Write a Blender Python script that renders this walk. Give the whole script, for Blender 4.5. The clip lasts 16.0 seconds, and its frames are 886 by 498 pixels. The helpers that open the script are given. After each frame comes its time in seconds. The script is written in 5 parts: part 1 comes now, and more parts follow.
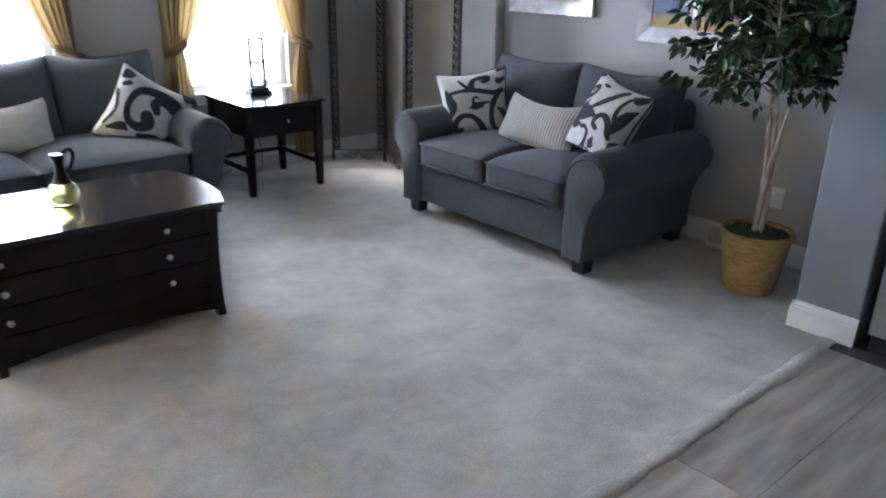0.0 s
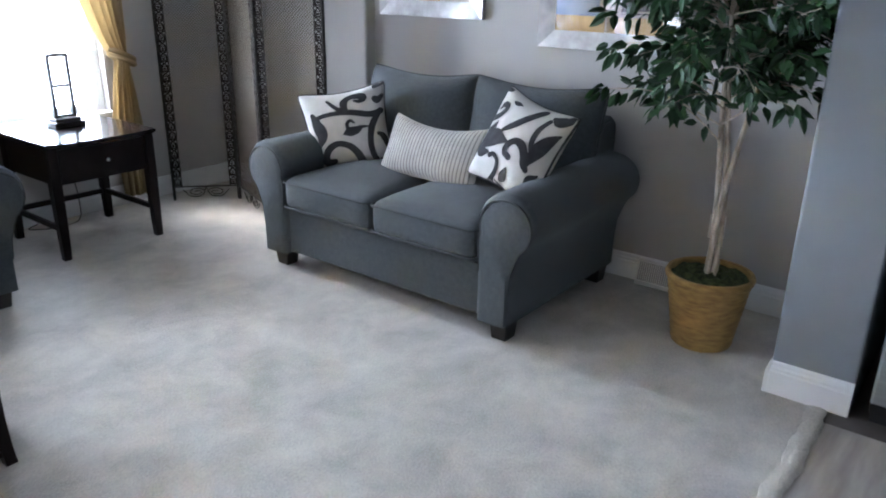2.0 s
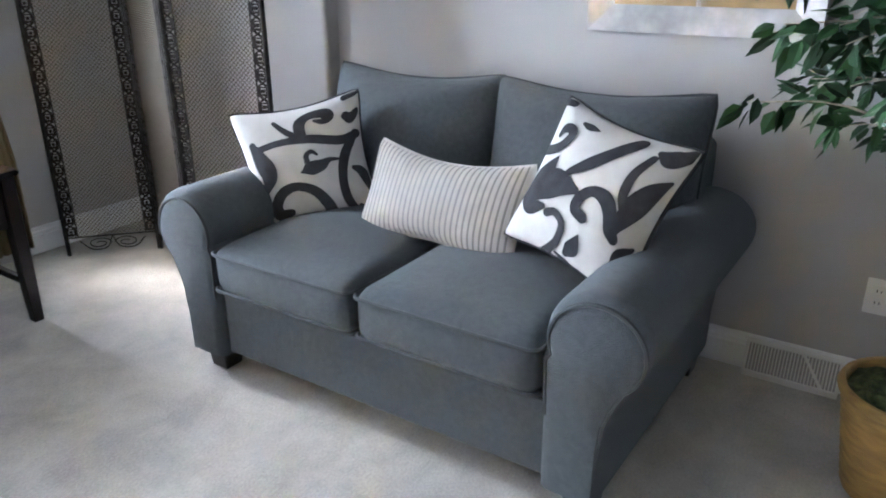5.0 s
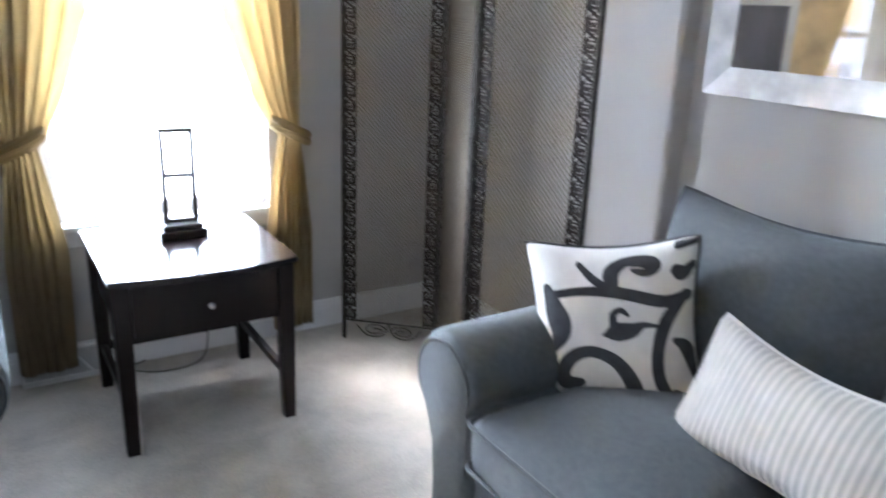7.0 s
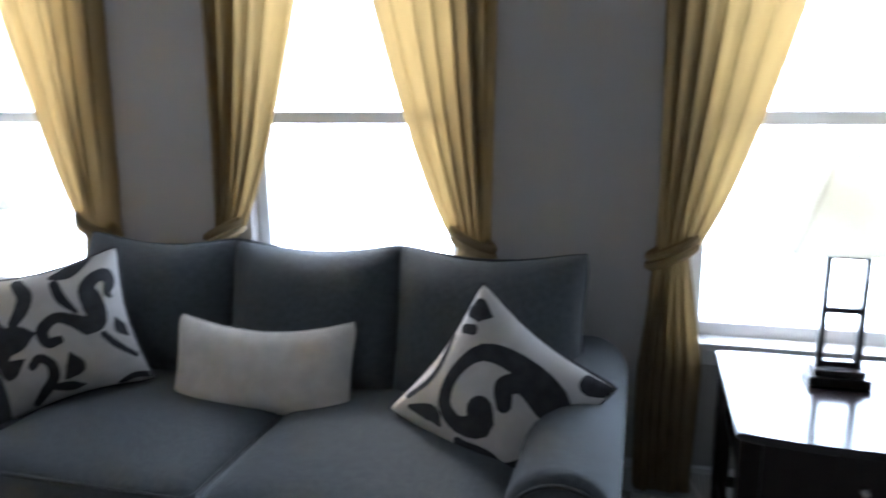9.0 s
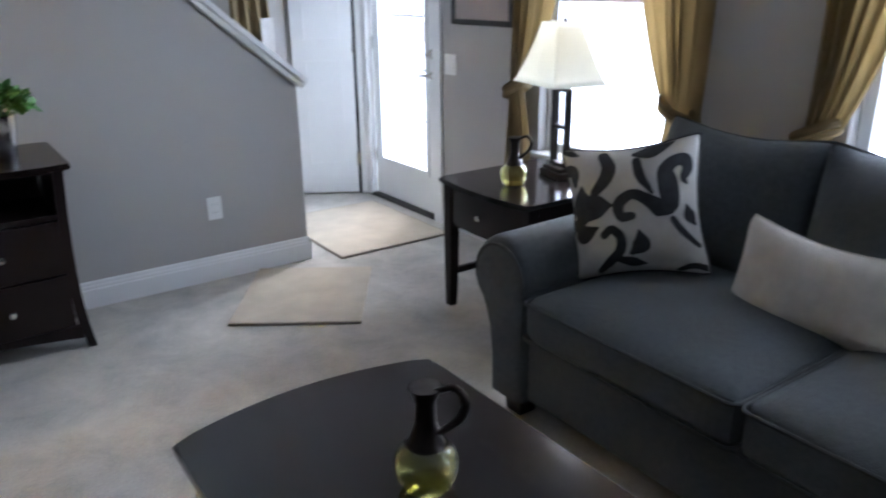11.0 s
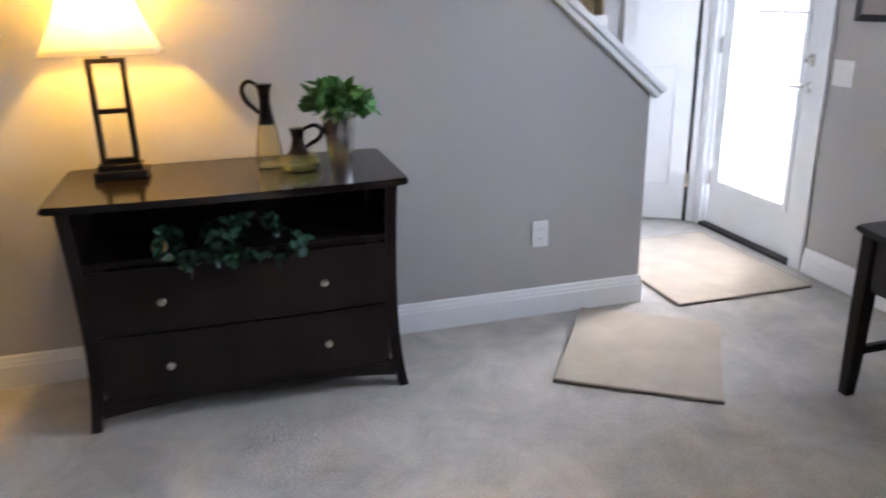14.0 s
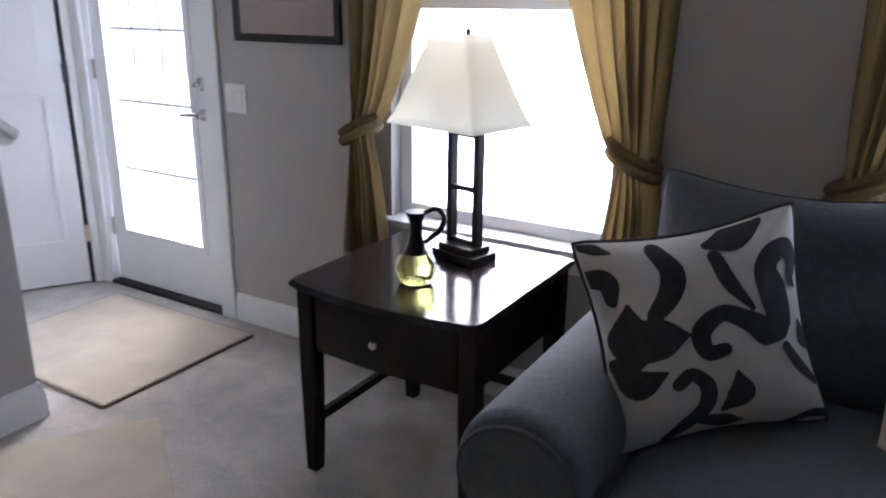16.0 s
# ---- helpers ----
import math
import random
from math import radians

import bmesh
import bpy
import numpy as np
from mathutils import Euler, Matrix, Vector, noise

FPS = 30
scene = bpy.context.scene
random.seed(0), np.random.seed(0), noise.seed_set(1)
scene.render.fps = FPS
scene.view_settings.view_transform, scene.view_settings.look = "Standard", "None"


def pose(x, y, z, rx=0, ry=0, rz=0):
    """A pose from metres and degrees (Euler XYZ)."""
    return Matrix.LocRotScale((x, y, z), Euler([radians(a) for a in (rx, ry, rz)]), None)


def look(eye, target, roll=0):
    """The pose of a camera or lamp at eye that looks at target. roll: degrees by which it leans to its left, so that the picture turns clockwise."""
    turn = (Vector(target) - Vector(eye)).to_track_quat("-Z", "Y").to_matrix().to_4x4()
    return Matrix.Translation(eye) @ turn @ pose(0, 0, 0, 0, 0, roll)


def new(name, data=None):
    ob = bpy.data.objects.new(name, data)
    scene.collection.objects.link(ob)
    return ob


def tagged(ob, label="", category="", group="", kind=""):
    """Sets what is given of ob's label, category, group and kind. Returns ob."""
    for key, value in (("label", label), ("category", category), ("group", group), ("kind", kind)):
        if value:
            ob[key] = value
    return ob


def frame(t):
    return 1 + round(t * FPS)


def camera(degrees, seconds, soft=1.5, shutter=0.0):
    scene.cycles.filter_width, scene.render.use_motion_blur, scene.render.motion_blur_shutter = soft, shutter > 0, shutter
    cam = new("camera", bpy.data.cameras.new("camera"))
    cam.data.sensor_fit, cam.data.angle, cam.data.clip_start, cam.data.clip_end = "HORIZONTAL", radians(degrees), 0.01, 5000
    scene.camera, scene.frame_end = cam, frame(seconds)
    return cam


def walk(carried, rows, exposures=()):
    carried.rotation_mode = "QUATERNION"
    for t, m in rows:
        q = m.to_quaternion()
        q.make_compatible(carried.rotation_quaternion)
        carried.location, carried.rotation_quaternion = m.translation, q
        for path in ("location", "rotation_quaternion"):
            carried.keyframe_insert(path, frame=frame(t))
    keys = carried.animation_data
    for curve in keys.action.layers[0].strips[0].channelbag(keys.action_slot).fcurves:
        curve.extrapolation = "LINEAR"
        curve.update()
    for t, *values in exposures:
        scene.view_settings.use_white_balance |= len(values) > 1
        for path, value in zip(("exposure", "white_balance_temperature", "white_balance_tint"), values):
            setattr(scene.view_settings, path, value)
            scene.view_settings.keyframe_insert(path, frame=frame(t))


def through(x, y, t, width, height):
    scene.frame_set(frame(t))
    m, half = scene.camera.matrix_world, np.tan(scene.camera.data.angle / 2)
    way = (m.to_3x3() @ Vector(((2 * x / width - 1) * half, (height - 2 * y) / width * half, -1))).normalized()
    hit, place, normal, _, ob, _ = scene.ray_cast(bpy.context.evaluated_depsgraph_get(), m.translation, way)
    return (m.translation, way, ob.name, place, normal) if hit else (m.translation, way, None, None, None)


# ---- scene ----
cam = camera(61.0, 16.0, soft=1.9, shutter=0.4)
PATH = [
    (0, (-3.998, -5.298, 1.533), (-2.765, -3.894, 0.821), 1.2),
    (0.5, (-3.845, -5.072, 1.525), (-2.528, -3.763, 0.781), 3.0),
    (1, (-3.756, -4.864, 1.532), (-2.357, -3.63, 0.811), 1.7),
    (1.5, (-3.63, -4.705, 1.536), (-2.184, -3.532, 0.804), 0.9),
    (2, (-3.434, -4.551, 1.465), (-1.949, -3.404, 0.772), 0.9),
    (2.5, (-3.277, -4.372, 1.488), (-1.794, -3.228, 0.788), 1.3),
    (3, (-3.131, -4.151, 1.508), (-1.604, -3.075, 0.794), 0.1),
    (5.3, (-2.371, -3.531, 1.366), (-0.833, -2.494, 0.619), -0.4),
    (5.5, (-2.275, -3.495, 1.383), (-0.759, -2.438, 0.618), -0.1),
    (6, (-2.105, -3.37, 1.395), (-0.675, -2.18, 0.657), 2.3),
    (6.5, (-2.046, -3.216, 1.442), (-0.794, -1.831, 0.725), 2.6),
    (7, (-2.017, -3.076, 1.451), (-1.005, -1.463, 0.841), 2.2),
    (7.5, (-2.033, -2.942, 1.489), (-1.258, -1.174, 0.967), 0.9),
    (8, (-2.015, -2.837, 1.54), (-1.629, -0.931, 1.074), 0.1),
    (8.5, (-1.98, -2.743, 1.557), (-2.092, -0.794, 1.122), -0.7),
    (9, (-2.019, -2.658, 1.515), (-2.518, -0.772, 1.076), -0.7),
    (9.5, (-2.037, -2.615, 1.493), (-2.93, -0.892, 1.007), -0.3),
    (10, (-2.055, -2.574, 1.472), (-3.25, -1.066, 0.926), -0.9),
    (12.3, (-2.528, -2.83, 1.451), (-4.276, -2.218, 0.696), 0.5),
    (12.5, (-2.582, -2.854, 1.452), (-4.358, -2.314, 0.707), 0.3),
    (13, (-2.731, -2.841, 1.414), (-4.576, -2.492, 0.726), -1.7),
    (13.5, (-2.847, -2.791, 1.393), (-4.697, -2.451, 0.712), -2.2),
    (14, (-2.993, -2.722, 1.387), (-4.815, -2.212, 0.738), -1.2),
    (14.5, (-3.141, -2.668, 1.383), (-4.847, -1.837, 0.751), -1.7),
    (15, (-3.247, -2.57, 1.385), (-4.703, -1.335, 0.787), -2.8),
    (15.5, (-3.384, -2.412, 1.359), (-4.54, -0.895, 0.757), -1.8),
    (16, (-3.517, -2.228, 1.36), (-4.503, -0.599, 0.748), 0.7),
]
SKY, WIN_POWER, DOOR_POWER, LAMP_POWER = 0.12, 3.8, 7.0, 4.6
walk(cam, [(t, look(eye, target, roll)) for t, eye, target, roll in PATH], [
    (0.0, 4.08, 5800, 12), (1.5, 4.3, 5800, 12), (3.0, 4.6, 5850, 12), (5.5, 4.8, 5950, 12), (7.0, 5.0, 5950, 13), (7.5, 4.5, 5950, 14), (8.0, 4.1, 5800, 12),
    (9.0, 3.35, 5800, 12), (10.0, 2.75, 5800, 12), (12.3, 3.4, 5850, 14), (13.0, 3.5, 5950, 15), (14.0, 3.38, 6050, 17), (15.0, 3.22, 6020, 18), (16.0, 2.65, 6000, 19)])


# ---- world, sun, window light ----
world = bpy.data.worlds.new("sky")
scene.world = world
world.use_nodes = True
wn = world.node_tree.nodes
wsky = wn.new("ShaderNodeTexSky")
wsky.sky_type = "NISHITA"
wsky.sun_disc = False
wsky.sun_elevation, wsky.sun_rotation = radians(46), radians(-34)
wsky.air_density, wsky.dust_density = 1.0, 3.0
world.node_tree.links.new(wsky.outputs[0], wn["Background"].inputs[0])
wn["Background"].inputs[1].default_value = SKY

sun = new("sun", bpy.data.lights.new("sun", "SUN"))
sun.data.energy, sun.data.angle, sun.data.color = 0.12, radians(15), (1, 0.97, 0.93)
sun.matrix_world = look((0, 0, 20), (5.0, -7.5, 10.5))

WINDOWS = (-1.41, -3.08, -4.66)          # centres along the north wall
WIN_HALF, WIN_Z0, WIN_Z1 = 0.43, 0.61, 2.14


def window_lamp(x, z0, z1, w, power, spread=113):
    d = bpy.data.lights.new("window_daylight", "AREA")
    d.shape, d.size, d.size_y, d.energy, d.color = "RECTANGLE", w, z1 - z0, power, (0.76, 0.88, 1.0)
    d.spread = radians(spread)
    ob = new("window_daylight", d)
    ob.matrix_world = look((x, 0.17, (z0 + z1) / 2), (x, -3, (z0 + z1) / 2))
    return ob


for wx in WINDOWS:
    window_lamp(wx, WIN_Z0, WIN_Z1, 2 * WIN_HALF, WIN_POWER)
window_lamp(-6.43, 0.05, 2.03, 0.80, DOOR_POWER, 82)


# ---- materials ----
def mat(name, color, rough=0.6, metal=0.0, vary=0.12, scale=8.0, fine=0.0, fine_scale=300.0, spec=0.5, sheen=0.0, emit=0.0, second=None, stretch=None, random_obj=0.0):
    """A principled surface with variation at two scales and a fine bump."""
    m = bpy.data.materials.new(name)
    m.use_nodes = True
    nt = m.node_tree
    b = nt.nodes["Principled BSDF"]
    tc = nt.nodes.new("ShaderNodeTexCoord")
    src = tc.outputs["Object"]
    if stretch:
        mp = nt.nodes.new("ShaderNodeMapping")
        mp.inputs["Scale"].default_value = stretch
        nt.links.new(src, mp.inputs[0])
        src = mp.outputs[0]
    n1 = nt.nodes.new("ShaderNodeTexNoise")
    n1.inputs["Scale"].default_value, n1.inputs["Detail"].default_value = scale, 6
    nt.links.new(src, n1.inputs["Vector"])
    ramp = nt.nodes.new("ShaderNodeValToRGB")
    c = Vector(color)
    c2 = Vector(second) if second else c * (1 - 2 * vary)
    ramp.color_ramp.elements[0].position, ramp.color_ramp.elements[1].position = 0.32, 0.68
    ramp.color_ramp.elements[0].color = (*c2, 1)
    ramp.color_ramp.elements[1].color = (*[min(1, v * (1 + (0 if second else vary))) for v in c], 1)
    nt.links.new(n1.outputs["Fac"], ramp.inputs[0])
    out = ramp.outputs[0]
    if random_obj:
        oi = nt.nodes.new("ShaderNodeObjectInfo")
        hs = nt.nodes.new("ShaderNodeHueSaturation")
        mr = nt.nodes.new("ShaderNodeMapRange")
        mr.inputs[3].default_value, mr.inputs[4].default_value = 1 - random_obj, 1 + random_obj
        nt.links.new(oi.outputs["Random"], mr.inputs[0])
        nt.links.new(mr.outputs[0], hs.inputs["Value"])
        nt.links.new(out, hs.inputs["Color"])
        out = hs.outputs[0]
    nt.links.new(out, b.inputs["Base Color"])
    b.inputs["Roughness"].default_value, b.inputs["Metallic"].default_value = rough, metal
    b.inputs["Specular IOR Level"].default_value = spec
    b.inputs["Sheen Weight"].default_value = sheen
    if fine:
        n2 = nt.nodes.new("ShaderNodeTexNoise")
        n2.inputs["Scale"].default_value, n2.inputs["Detail"].default_value = fine_scale, 3
        nt.links.new(src, n2.inputs["Vector"])
        bp = nt.nodes.new("ShaderNodeBump")
        bp.inputs["Strength"].default_value, bp.inputs["Distance"].default_value = fine, 0.01
        nt.links.new(n2.outputs["Fac"], bp.inputs["Height"])
        nt.links.new(bp.outputs[0], b.inputs["Normal"])
    return m


def sheer(name, color, through=0.5, lit=None, open_weave=0.0):
    """Woven cloth or paper that lets light through."""
    m = mat(name, color, 0.9, vary=0.08, scale=3, fine=0.15, fine_scale=500, spec=0.1, stretch=(1, 1, 0.15))
    nt = m.node_tree
    b = nt.nodes["Principled BSDF"]
    t = nt.nodes.new("ShaderNodeBsdfTranslucent")
    t.inputs[0].default_value = (*(lit or color), 1)
    mix = nt.nodes.new("ShaderNodeMixShader")
    mix.inputs[0].default_value = through
    nt.links.new(b.outputs[0], mix.inputs[1])
    nt.links.new(t.outputs[0], mix.inputs[2])
    last = mix
    if open_weave:
        tr = nt.nodes.new("ShaderNodeBsdfTransparent")
        tr.inputs[0].default_value = (1.0, 0.79, 0.42, 1)
        last = nt.nodes.new("ShaderNodeMixShader")
        last.inputs[0].default_value = open_weave
        nt.links.new(mix.outputs[0], last.inputs[1])
        nt.links.new(tr.outputs[0], last.inputs[2])
    nt.links.new(last.outputs[0], nt.nodes["Material Output"].inputs[0])
    return m


def glass_mat(name, color, rough=0.0):
    m = bpy.data.materials.new(name)
    m.use_nodes = True
    b = m.node_tree.nodes["Principled BSDF"]
    b.inputs["Base Color"].default_value = (*color, 1)
    b.inputs["Transmission Weight"].default_value = 1
    b.inputs["Roughness"].default_value = rough
    b.inputs["IOR"].default_value = 1.45
    return m


def carpet_mat():
    """Cut pile: fine tufts, trodden and brushed patches."""
    m = mat("carpet_pile", (0.50, 0.465, 0.415), 0.95, vary=0.05, scale=2.2, spec=0.1, sheen=0.25)
    nt = m.node_tree
    b = nt.nodes["Principled BSDF"]
    tc = nt.nodes["Texture Coordinate"]
    old = b.inputs["Base Color"].links[0].from_socket
    patch = nt.nodes.new("ShaderNodeTexNoise")
    patch.inputs["Scale"].default_value, patch.inputs["Detail"].default_value, patch.inputs["Distortion"].default_value = 4.2, 10, 0.35
    patch.inputs["Roughness"].default_value = 0.66
    nt.links.new(tc.outputs["Object"], patch.inputs["Vector"])
    tuft = nt.nodes.new("ShaderNodeTexNoise")
    tuft.inputs["Scale"].default_value, tuft.inputs["Detail"].default_value = 120, 3
    nt.links.new(tc.outputs["Object"], tuft.inputs["Vector"])
    add = nt.nodes.new("ShaderNodeMath")
    add.operation = "MULTIPLY_ADD"
    add.inputs[1].default_value = 0.55
    nt.links.new(tuft.outputs["Fac"], add.inputs[0])
    nt.links.new(patch.outputs["Fac"], add.inputs[2])
    mr = nt.nodes.new("ShaderNodeMapRange")
    mr.inputs[1].default_value, mr.inputs[2].default_value = 0.55, 1.0
    mr.inputs[3].default_value, mr.inputs[4].default_value = 0.70, 1.22
    nt.links.new(add.outputs[0], mr.inputs[0])
    hs = nt.nodes.new("ShaderNodeHueSaturation")
    nt.links.new(old, hs.inputs["Color"])
    nt.links.new(mr.outputs[0], hs.inputs["Value"])
    nt.links.new(hs.outputs[0], b.inputs["Base Color"])
    bp = nt.nodes.new("ShaderNodeBump")
    bp.inputs["Strength"].default_value, bp.inputs["Distance"].default_value = 0.5, 0.012
    nt.links.new(add.outputs[0], bp.inputs["Height"])
    nt.links.new(bp.outputs[0], b.inputs["Normal"])
    return m


WALL = mat("greige_wall_paint", (0.425, 0.405, 0.388), 0.7, vary=0.02, scale=1.5, fine=0.06, fine_scale=120, spec=0.3)
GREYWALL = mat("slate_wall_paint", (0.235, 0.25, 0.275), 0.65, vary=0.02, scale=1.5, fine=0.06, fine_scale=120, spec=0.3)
CEIL = mat("ceiling_paint", (0.58, 0.58, 0.57), 0.9, vary=0.02, scale=2, fine=0.3, fine_scale=60)
TRIM = mat("white_trim_paint", (0.80, 0.80, 0.80), 0.4, vary=0.02, scale=3, fine=0.02, fine_scale=90)
CARPET = carpet_mat()
MAT = mat("door_mat_pile", (0.54, 0.472, 0.375), 0.95, vary=0.06, scale=6, fine=0.5, fine_scale=260, spec=0.1)
MATEDGE = mat("mat_binding", (0.25, 0.21, 0.17), 0.9, vary=0.1, scale=30, fine=0.3, fine_scale=300)
PLANK = mat("grey_oak_vinyl", (0.52, 0.465, 0.42), 0.42, scale=2.4, second=(0.26, 0.225, 0.195), stretch=(0.9, 6, 1), fine=0.08, fine_scale=30, random_obj=0.12)
GROUT = mat("plank_bed", (0.1, 0.085, 0.075), 0.9, vary=0.1)
FABRIC = mat("charcoal_weave", (0.080, 0.089, 0.096), 0.9, vary=0.075, scale=60, fine=0.5, fine_scale=300, spec=0.15, sheen=0.16)
PIPING = mat("charcoal_piping", (0.045, 0.049, 0.053), 0.9, vary=0.1, scale=60, fine=0.3, fine_scale=600, sheen=0.2)
LINEN = mat("off_white_linen", (0.59, 0.565, 0.54), 0.95, vary=0.04, scale=20, fine=0.4, fine_scale=500, spec=0.1, sheen=0.1)
PRINT = mat("charcoal_print", (0.055, 0.055, 0.06), 0.95, vary=0.1, scale=30, fine=0.4, fine_scale=500, spec=0.1)
STRIPE = mat("ribbed_cream_cloth", (0.60, 0.57, 0.53), 0.95, vary=0.05, scale=20, fine=0.3, fine_scale=400, spec=0.1)
STRIPE2 = mat("grey_rib", (0.30, 0.285, 0.27), 0.95, vary=0.06, scale=20, fine=0.3, fine_scale=400, spec=0.1)
ESPRESSO = mat("espresso_wood", (0.016, 0.009, 0.008), 0.36, second=(0.007, 0.004, 0.004), scale=5, stretch=(1, 1, 0.2), fine=0.03, fine_scale=60, spec=0.22)
ESPRESSO_TOP = mat("espresso_polished_top", (0.016, 0.009, 0.008), 0.15, second=(0.007, 0.005, 0.005), scale=4, stretch=(0.3, 2, 1), fine=0.015, fine_scale=30, spec=0.5)
FOOT = mat("dark_foot_wood", (0.012, 0.008, 0.007), 0.4, vary=0.2, scale=12)
CHROME = mat("brushed_nickel", (0.62, 0.60, 0.57), 0.25, 1.0, vary=0.06, scale=40)
SILVER = mat("hammered_silver", (0.75, 0.74, 0.72), 0.16, 1.0, vary=0.05, scale=20, fine=0.1, fine_scale=30)
SILVERFRAME = mat("silver_leaf_frame", (0.46, 0.46, 0.47), 0.36, 0.85, vary=0.22, scale=7, fine=0.06, fine_scale=50)
BLACKFRAME = mat("espresso_frame", (0.018, 0.012, 0.01), 0.35, vary=0.2, scale=10)
IRON = mat("black_iron", (0.05, 0.046, 0.042), 0.28, 0.9, vary=0.2, scale=30, fine=0.1, fine_scale=120)
BRONZE = mat("bronze_filigree", (0.035, 0.028, 0.024), 0.45, 0.8, vary=0.3, scale=40, fine=0.2, fine_scale=120)
WIRE = mat("bronze_wire", (0.15, 0.125, 0.095), 0.4, 0.8, vary=0.2, scale=30)
GOLD = sheer("gold_curtain", (0.21, 0.165, 0.10), 0.40, (0.57, 0.465, 0.30), 0.09)
SHADE = sheer("ivory_lampshade", (0.84, 0.80, 0.72), 0.62, (0.95, 0.92, 0.83))
LAMPMETAL = mat("dark_bronze_lamp", (0.022, 0.016, 0.013), 0.35, 0.5, vary=0.2, scale=20)
PEWTER = mat("dark_pewter", (0.035, 0.026, 0.022), 0.3, 0.8, vary=0.2, scale=30, fine=0.05, fine_scale=80)
YELLOWGLASS = glass_mat("yellow_green_glass", (0.95, 0.93, 0.55), 0.03)
CLEARGLASS = glass_mat("pale_amber_glass", (0.93, 0.86, 0.62), 0.02)
PANE = glass_mat("window_glass", (1, 1, 1), 0.0)
WICKER = mat("basket_wicker", (0.46, 0.29, 0.09), 0.6, second=(0.26, 0.15, 0.05), scale=18, stretch=(1, 1, 4), fine=0.3, fine_scale=90)
MOSS = mat("dry_moss", (0.07, 0.085, 0.03), 0.95, vary=0.35, scale=40, fine=0.6, fine_scale=150)
BARK = mat("pale_ficus_bark", (0.60, 0.53, 0.44), 0.8, second=(0.30, 0.24, 0.18), scale=14, stretch=(3, 3, 1), fine=0.4, fine_scale=60)


def leaf_mat(name, a, b):
    m = mat(name, a, 0.38, vary=0.1, scale=9)
    nt = m.node_tree
    g = nt.nodes.new("ShaderNodeNewGeometry")
    r = nt.nodes.new("ShaderNodeValToRGB")
    r.color_ramp.elements[0].color, r.color_ramp.elements[1].color = (*a, 1), (*b, 1)
    nt.links.new(g.outputs["Random Per Island"], r.inputs[0])
    nt.links.new(r.outputs[0], nt.nodes["Principled BSDF"].inputs["Base Color"])
    return m


LEAF = leaf_mat("ficus_leaf", (0.010, 0.030, 0.012), (0.035, 0.10, 0.03))
IVY = leaf_mat("ivy_leaf", (0.008, 0.030, 0.016), (0.03, 0.095, 0.05))
BUSH = leaf_mat("small_plant_leaf", (0.03, 0.10, 0.02), (0.09, 0.24, 0.05))
PLASTIC = mat("white_plastic", (0.78, 0.78, 0.76), 0.35, vary=0.01)
# near-black for the shade in slots and the hinge gap, and for the cable
SLOT = mat("dark_slot", (0.03, 0.03, 0.03), 0.6, vary=0.05)
VENT = mat("vent_enamel", (0.70, 0.69, 0.67), 0.45, vary=0.03, scale=6)
VENTGAP = mat("vent_shadow_grey", (0.33, 0.32, 0.31), 0.6, vary=0.05)
MATBOARD = mat("cream_mat_board", (0.62, 0.56, 0.50), 0.9, vary=0.02)
PINKBOARD = mat("pink_beige_board", (0.52, 0.40, 0.34), 0.9, vary=0.03)
ART1 = mat("abstract_print_warm", (0.42, 0.30, 0.16), 0.3, scale=2.5, second=(0.12, 0.13, 0.17))
ART2 = mat("abstract_print_sand", (0.45, 0.40, 0.32), 0.3, scale=6, second=(0.24, 0.21, 0.17))
STEEL = mat("stainless_steel", (0.42, 0.43, 0.44), 0.35, 0.9, vary=0.05, scale=2, stretch=(1, 1, 30))
FRIDGESIDE = mat("fridge_black_side", (0.012, 0.012, 0.014), 0.4, vary=0.1)
SNOW = mat("snow_ground", (0.82, 0.84, 0.88), 0.9, vary=0.05, scale=0.8, fine=0.3, fine_scale=6)
ROAD = mat("wet_asphalt", (0.22, 0.22, 0.23), 0.7, vary=0.15, scale=3)
SIDING = mat("pale_siding", (0.62, 0.60, 0.56), 0.7, vary=0.04, scale=2)
ROOF = mat("snowy_shingle", (0.45, 0.45, 0.47), 0.9, vary=0.2, scale=2)
FARGLASS = mat("far_window_glass", (0.10, 0.12, 0.15), 0.1, vary=0.1)


# ---- mesh helpers ----
def part(name, bm, material, parent=None, label="", smooth=False):
    me = bpy.data.meshes.new(name)
    bmesh.ops.recalc_face_normals(bm, faces=bm.faces)
    bm.to_mesh(me)
    bm.free()
    if smooth:
        me.polygons.foreach_set("use_smooth", [True] * len(me.polygons))
        if hasattr(me, "set_sharp_from_angle"):
            me.set_sharp_from_angle(angle=radians(42))
    for m in (material if isinstance(material, (list, tuple)) else [material]):
        me.materials.append(m)
    ob = new(name, me)
    if parent:
        ob.parent = parent
    if label:
        ob["label"] = label
    return ob


def thing(name, m, label, category, group="", kind=""):
    ob = new(name)
    ob.empty_display_size = 0.05
    ob.matrix_basis = m
    return tagged(ob, label, category, group, kind)


